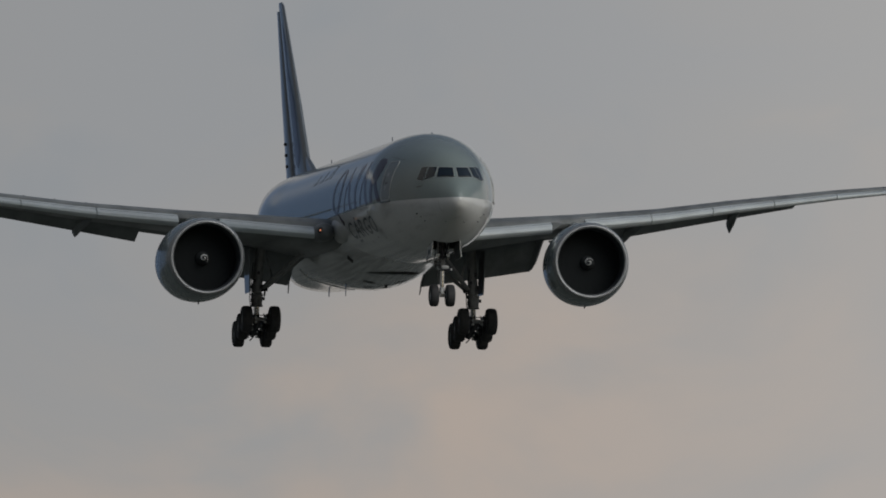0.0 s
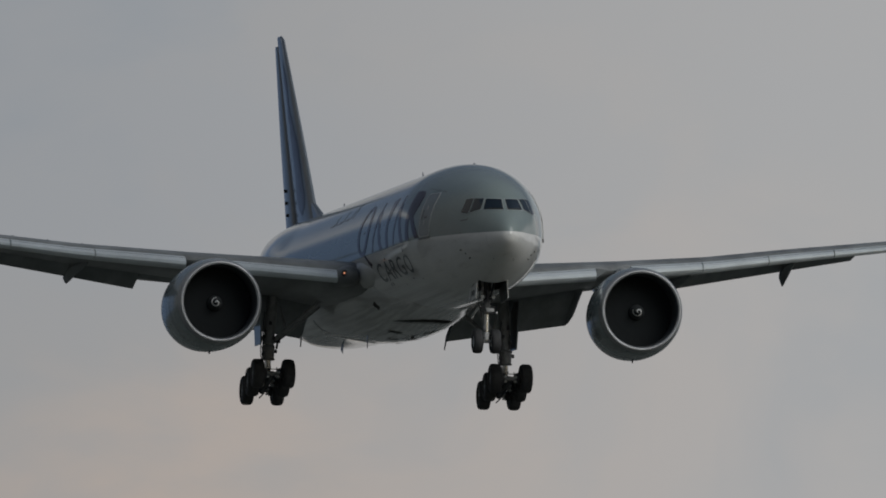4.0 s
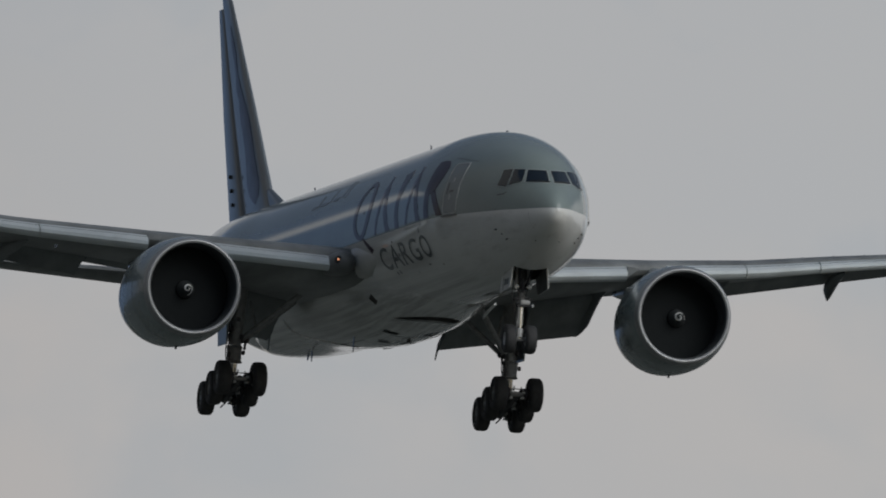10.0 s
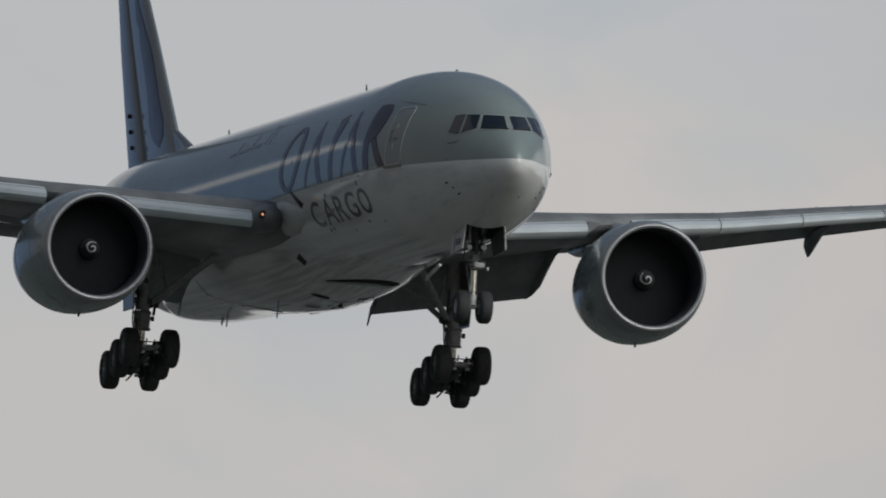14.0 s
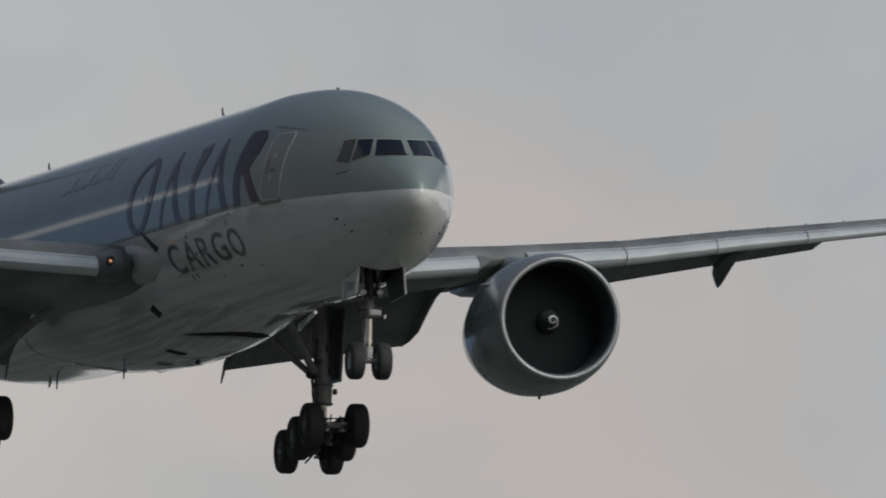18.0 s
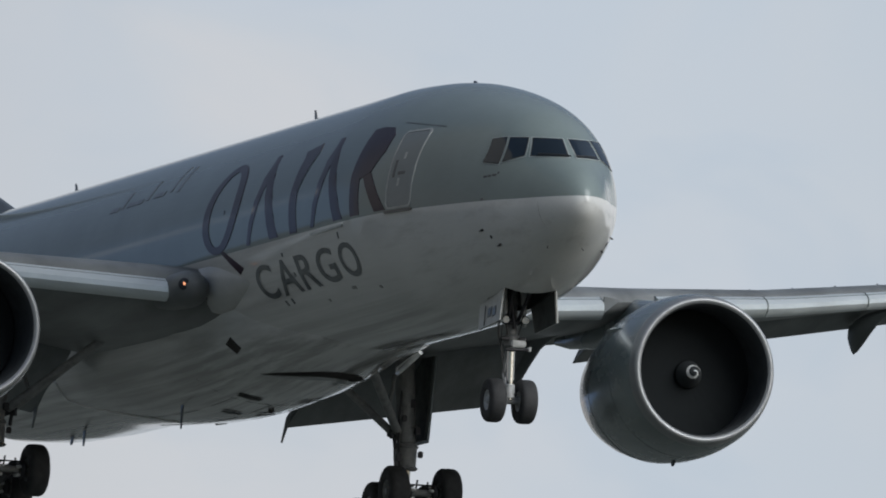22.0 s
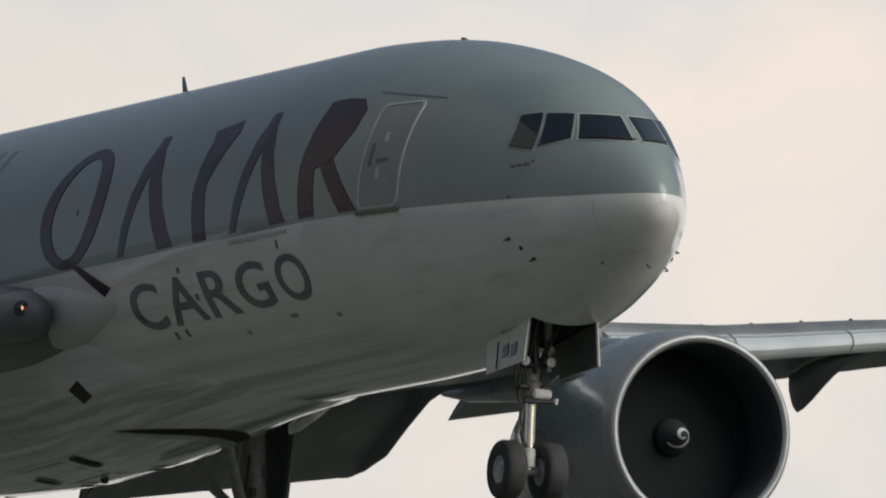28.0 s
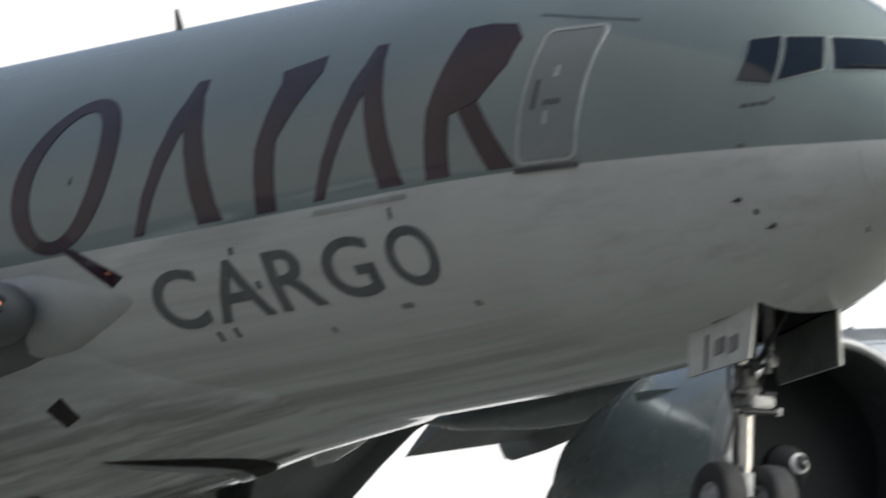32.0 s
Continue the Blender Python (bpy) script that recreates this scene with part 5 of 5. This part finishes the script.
# nose gear doors: two plain bars stand for the number painted on each
for s in (-1, 1):
    for x0, x1 in ((-4.95, -5.18), (-5.32, -5.56)):
        part("number_bar", plate([(x0, s * 0.735, -2.94), (x1, s * 0.735, -2.98), (x1, s * 0.75, -3.2), (x0, s * 0.75, -3.16)], 0.012, (0, s, 0)), LETTERING, nose_leg)
    part("door_joint", plate([(-5.8, s * 0.72, -2.88), (-5.83, s * 0.72, -2.88), (-5.80, s * 0.765, -3.38), (-5.77, s * 0.765, -3.38)], 0.012, (0, s, 0)), SEAL, nose_leg)

# fin: plain dark shapes in place of the painted emblem, rudder fittings
FIN_ROWS = [(3.3, 50.7, 5.5, 0.1), (7.5, 55.0, 4.0, 0.095), (12.2, 60.1, 1.75, 0.09)]


def fin_skin(d, z, side, out=0.015):
    lead, chord, th = [float(np.interp(z, [r[0] for r in FIN_ROWS], [r[k] for r in FIN_ROWS])) for k in (1, 2, 3)]
    c = min(1, max(0.002, (d - lead) / chord))
    half = 5 * th * (0.2969 * math.sqrt(c) - 0.126 * c - 0.3516 * c * c + 0.2843 * c**3 - 0.1015 * c**4)
    return Vector((-d, side * (half * chord + out), z))


for side in (-1, 1):
    for z0, z1, inner, outer in ((3.5, 9.0, (0.10, 0.20), (0.62, 0.42)), (8.0, 11.2, (0.30, 0.24), (0.52, 0.40))):
        bm = bmesh.new()
        prev = None
        for k in range(17):
            u = k / 16
            z = z0 + (z1 - z0) * u
            lead, chord = [float(np.interp(z, [r[0] for r in FIN_ROWS], [r[q] for r in FIN_ROWS])) for q in (1, 2)]
            full = min(1, 6 * u, 3 * (1 - u)) ** 0.5 if 0 < u < 1 else 0.05
            a, b = inner[0] + (inner[1] - inner[0]) * u + 0.03 * math.sin(7 * u), outer[0] + (outer[1] - outer[0]) * u + 0.04 * math.sin(9 * u + 1)
            mid = (a + b) / 2
            row = [bm.verts.new(fin_skin(lead + chord * (mid + (b - a) * full * (q / 6 - 0.5)), z, side)) for q in range(7)]
            if prev:
                for q in range(6):
                    bm.faces.new((prev[q], prev[q + 1], row[q + 1], row[q]))
            prev = row
        part("fin_marking", bm, MAROON, fin, "dark maroon painted shape on the fin")
    for d, z in ((58.35, 5.0), (58.05, 4.42), (57.7, 3.83)):
        part("rudder_fitting", bar((-d, side * 0.05, z), (-d, side * 0.22, z), 0.075, n=10), SEAL, fin)

# small vanes on the wing and static wicks on the trailing edges
for side in (-1, 1):
    for k in range(9):
        y = 11.3 + 1.45 * k
        p = wing_point(y, 0.22, 0.062, side)
        part("vortex_vane", plate([p, p + Vector((-0.3, side * 0.06, 0)), p + Vector((-0.28, side * 0.055, 0.045)), p + Vector((-0.12, side * 0.02, 0.04))], 0.02, (0.2, 1, 0)), GREY_SEAM, wings[side])
    for y in (24.5, 26.0, 27.5, 29.0, 30.5):
        p = wing_point(y, 1.0, 0, side)
        part("static_wick", bar(p, p + Vector((-0.3, 0, -0.02)), 0.012, n=6), SEAL, wings[side])


# ---- a bird that crosses the view ----
def bird():
    b = new("bird")
    tagged(b, "small dark bird in flight, wings spread", "bird")
    rings = []
    for x, r in ((0.13, 0.004), (0.11, 0.018), (0.07, 0.03), (0.0, 0.042), (-0.07, 0.035), (-0.13, 0.015), (-0.2, 0.02), (-0.22, 0.004)):
        rings.append([(0.65 * x, 0.65 * r * math.cos(a) * (1.5 if x < -0.12 else 1), 0.65 * r * math.sin(a) * (0.4 if x < -0.12 else 1)) for a in (2 * math.pi * k / 12 for k in range(12))])
    part("body", ring_loft(rings), INK, b)
    for s in (-1, 1):
        part("wing", plate([(0.04, s * 0.012, 0.006), (0.052, s * 0.1, 0.032), (0.0, s * 0.22, 0.019), (-0.026, s * 0.13, 0.026), (-0.04, s * 0.012, 0.006)], 0.008), INK, b)
    return b


small_bird = bird()

# ---- motion ----
# seconds, place and turn of the aircraft on its approach
FLIGHT = [
    (0, -1178.16, 199.21, 92.897, 0.057, 1.377, -0.887),
    (1, -1150.03, 198.39, 91.579, 0.047, 1.262, -0.836),
    (2, -1121.92, 197.62, 90.288, 0.034, 1.093, -0.705),
    (3, -1093.82, 196.92, 89.024, 0.023, 0.875, -0.420),
    (4, -1065.74, 196.20, 87.767, 0.005, 0.643, -0.180),
    (5, -1037.68, 195.46, 86.517, -0.021, 0.398, 0.015),
    (6, -1009.64, 194.71, 85.310, -0.063, 0.070, 0.187),
    (7, -981.61, 193.97, 84.006, -0.070, -0.070, 0.391),
    (8, -953.60, 193.21, 82.654, -0.066, -0.119, 0.543),
    (9, -925.61, 192.44, 81.298, -0.063, -0.160, 0.693),
    (10, -897.64, 191.66, 79.906, -0.050, -0.131, 0.810),
    (11, -869.68, 190.86, 78.511, -0.039, -0.097, 0.887),
    (12, -841.74, 189.95, 77.057, -0.019, 0.050, 0.768),
    (13, -813.81, 188.97, 75.607, -0.014, 0.191, 0.496),
    (14, -785.90, 187.93, 74.130, -0.003, 0.384, 0.127),
    (15, -758.01, 186.94, 72.646, 0.016, 0.588, -0.153),
    (16, -730.14, 186.00, 71.157, 0.044, 0.804, -0.345),
    (17, -702.29, 185.24, 69.738, 0.071, 0.887, -0.198),
    (18, -674.45, 184.46, 68.388, 0.068, 0.838, -0.065),
    (19, -646.62, 183.69, 67.059, 0.056, 0.750, 0.058),
    (20, -618.82, 182.86, 65.803, -0.001, 0.522, 0.087),
    (21, -591.03, 182.02, 64.607, -0.091, 0.181, 0.090),
    (22, -563.26, 181.20, 63.268, -0.097, 0.112, 0.129),
    (23, -535.50, 180.33, 61.710, 0.010, 0.462, 0.074),
    (24, -507.77, 179.46, 60.168, 0.101, 0.783, 0.023),
    (25, -480.05, 178.62, 58.756, 0.117, 0.854, 0.030),
    (26, -452.35, 177.78, 57.384, 0.108, 0.852, 0.029),
    (27, -424.66, 176.94, 56.050, 0.074, 0.775, 0.021),
    (28, -396.99, 176.07, 54.675, 0.072, 0.777, -0.035),
    (29, -369.34, 175.15, 53.324, 0.200, 0.820, -0.230),
    (30, -341.70, 174.21, 52.062, 0.700, 0.640, -0.350),
    (31, -314.08, 173.285, 50.788, 0.740, 0.470, -0.450),
    (32, -286.49, 172.34, 49.353, 1.050, 0.600, -0.480),
]

BIRD = [(0, -770.60, 110.00, 65.40), (9, -765.19, 138.24, 64.07), (9.4, -764.22, 143.26, 63.83), (9.7, -763.75, 145.39, 64.47), (10, -763.41, 146.72, 65.51), (10.3, -763.12, 147.68, 66.77), (10.6, -762.85, 148.54, 68.06), (10.9, -762.56, 149.46, 69.30), (11.2, -762.26, 150.45, 70.42), (11.5, -761.98, 151.40, 71.42), (11.8, -761.76, 152.06, 72.34), (12.2, -761.69, 151.84, 73.64), (14, -761.40, 150.90, 79.50), (32, -760.30, 147.40, 99.60)]


def motions():
    walk(aircraft, [(t, pose(x, y, z, rx, ry, rz)) for t, x, y, z, rx, ry, rz in FLIGHT])
    # the fans: as they turn before the clip's shutter
    for fan, side, start in ((fans[0], -1, 60), (fans[1], 1, 134 + 147.6 * 19.5)):
        walk(fan, [(k / 2, pose(ENGINE[0] - 1.55, side * (ENGINE[1] + 0.03), ENGINE[2], start - 147.6 * k / 2)) for k in range(65)])
    walk(small_bird, [(t, pose(x, y, z, 20, -45, 75)) for t, x, y, z in BIRD])


motions()
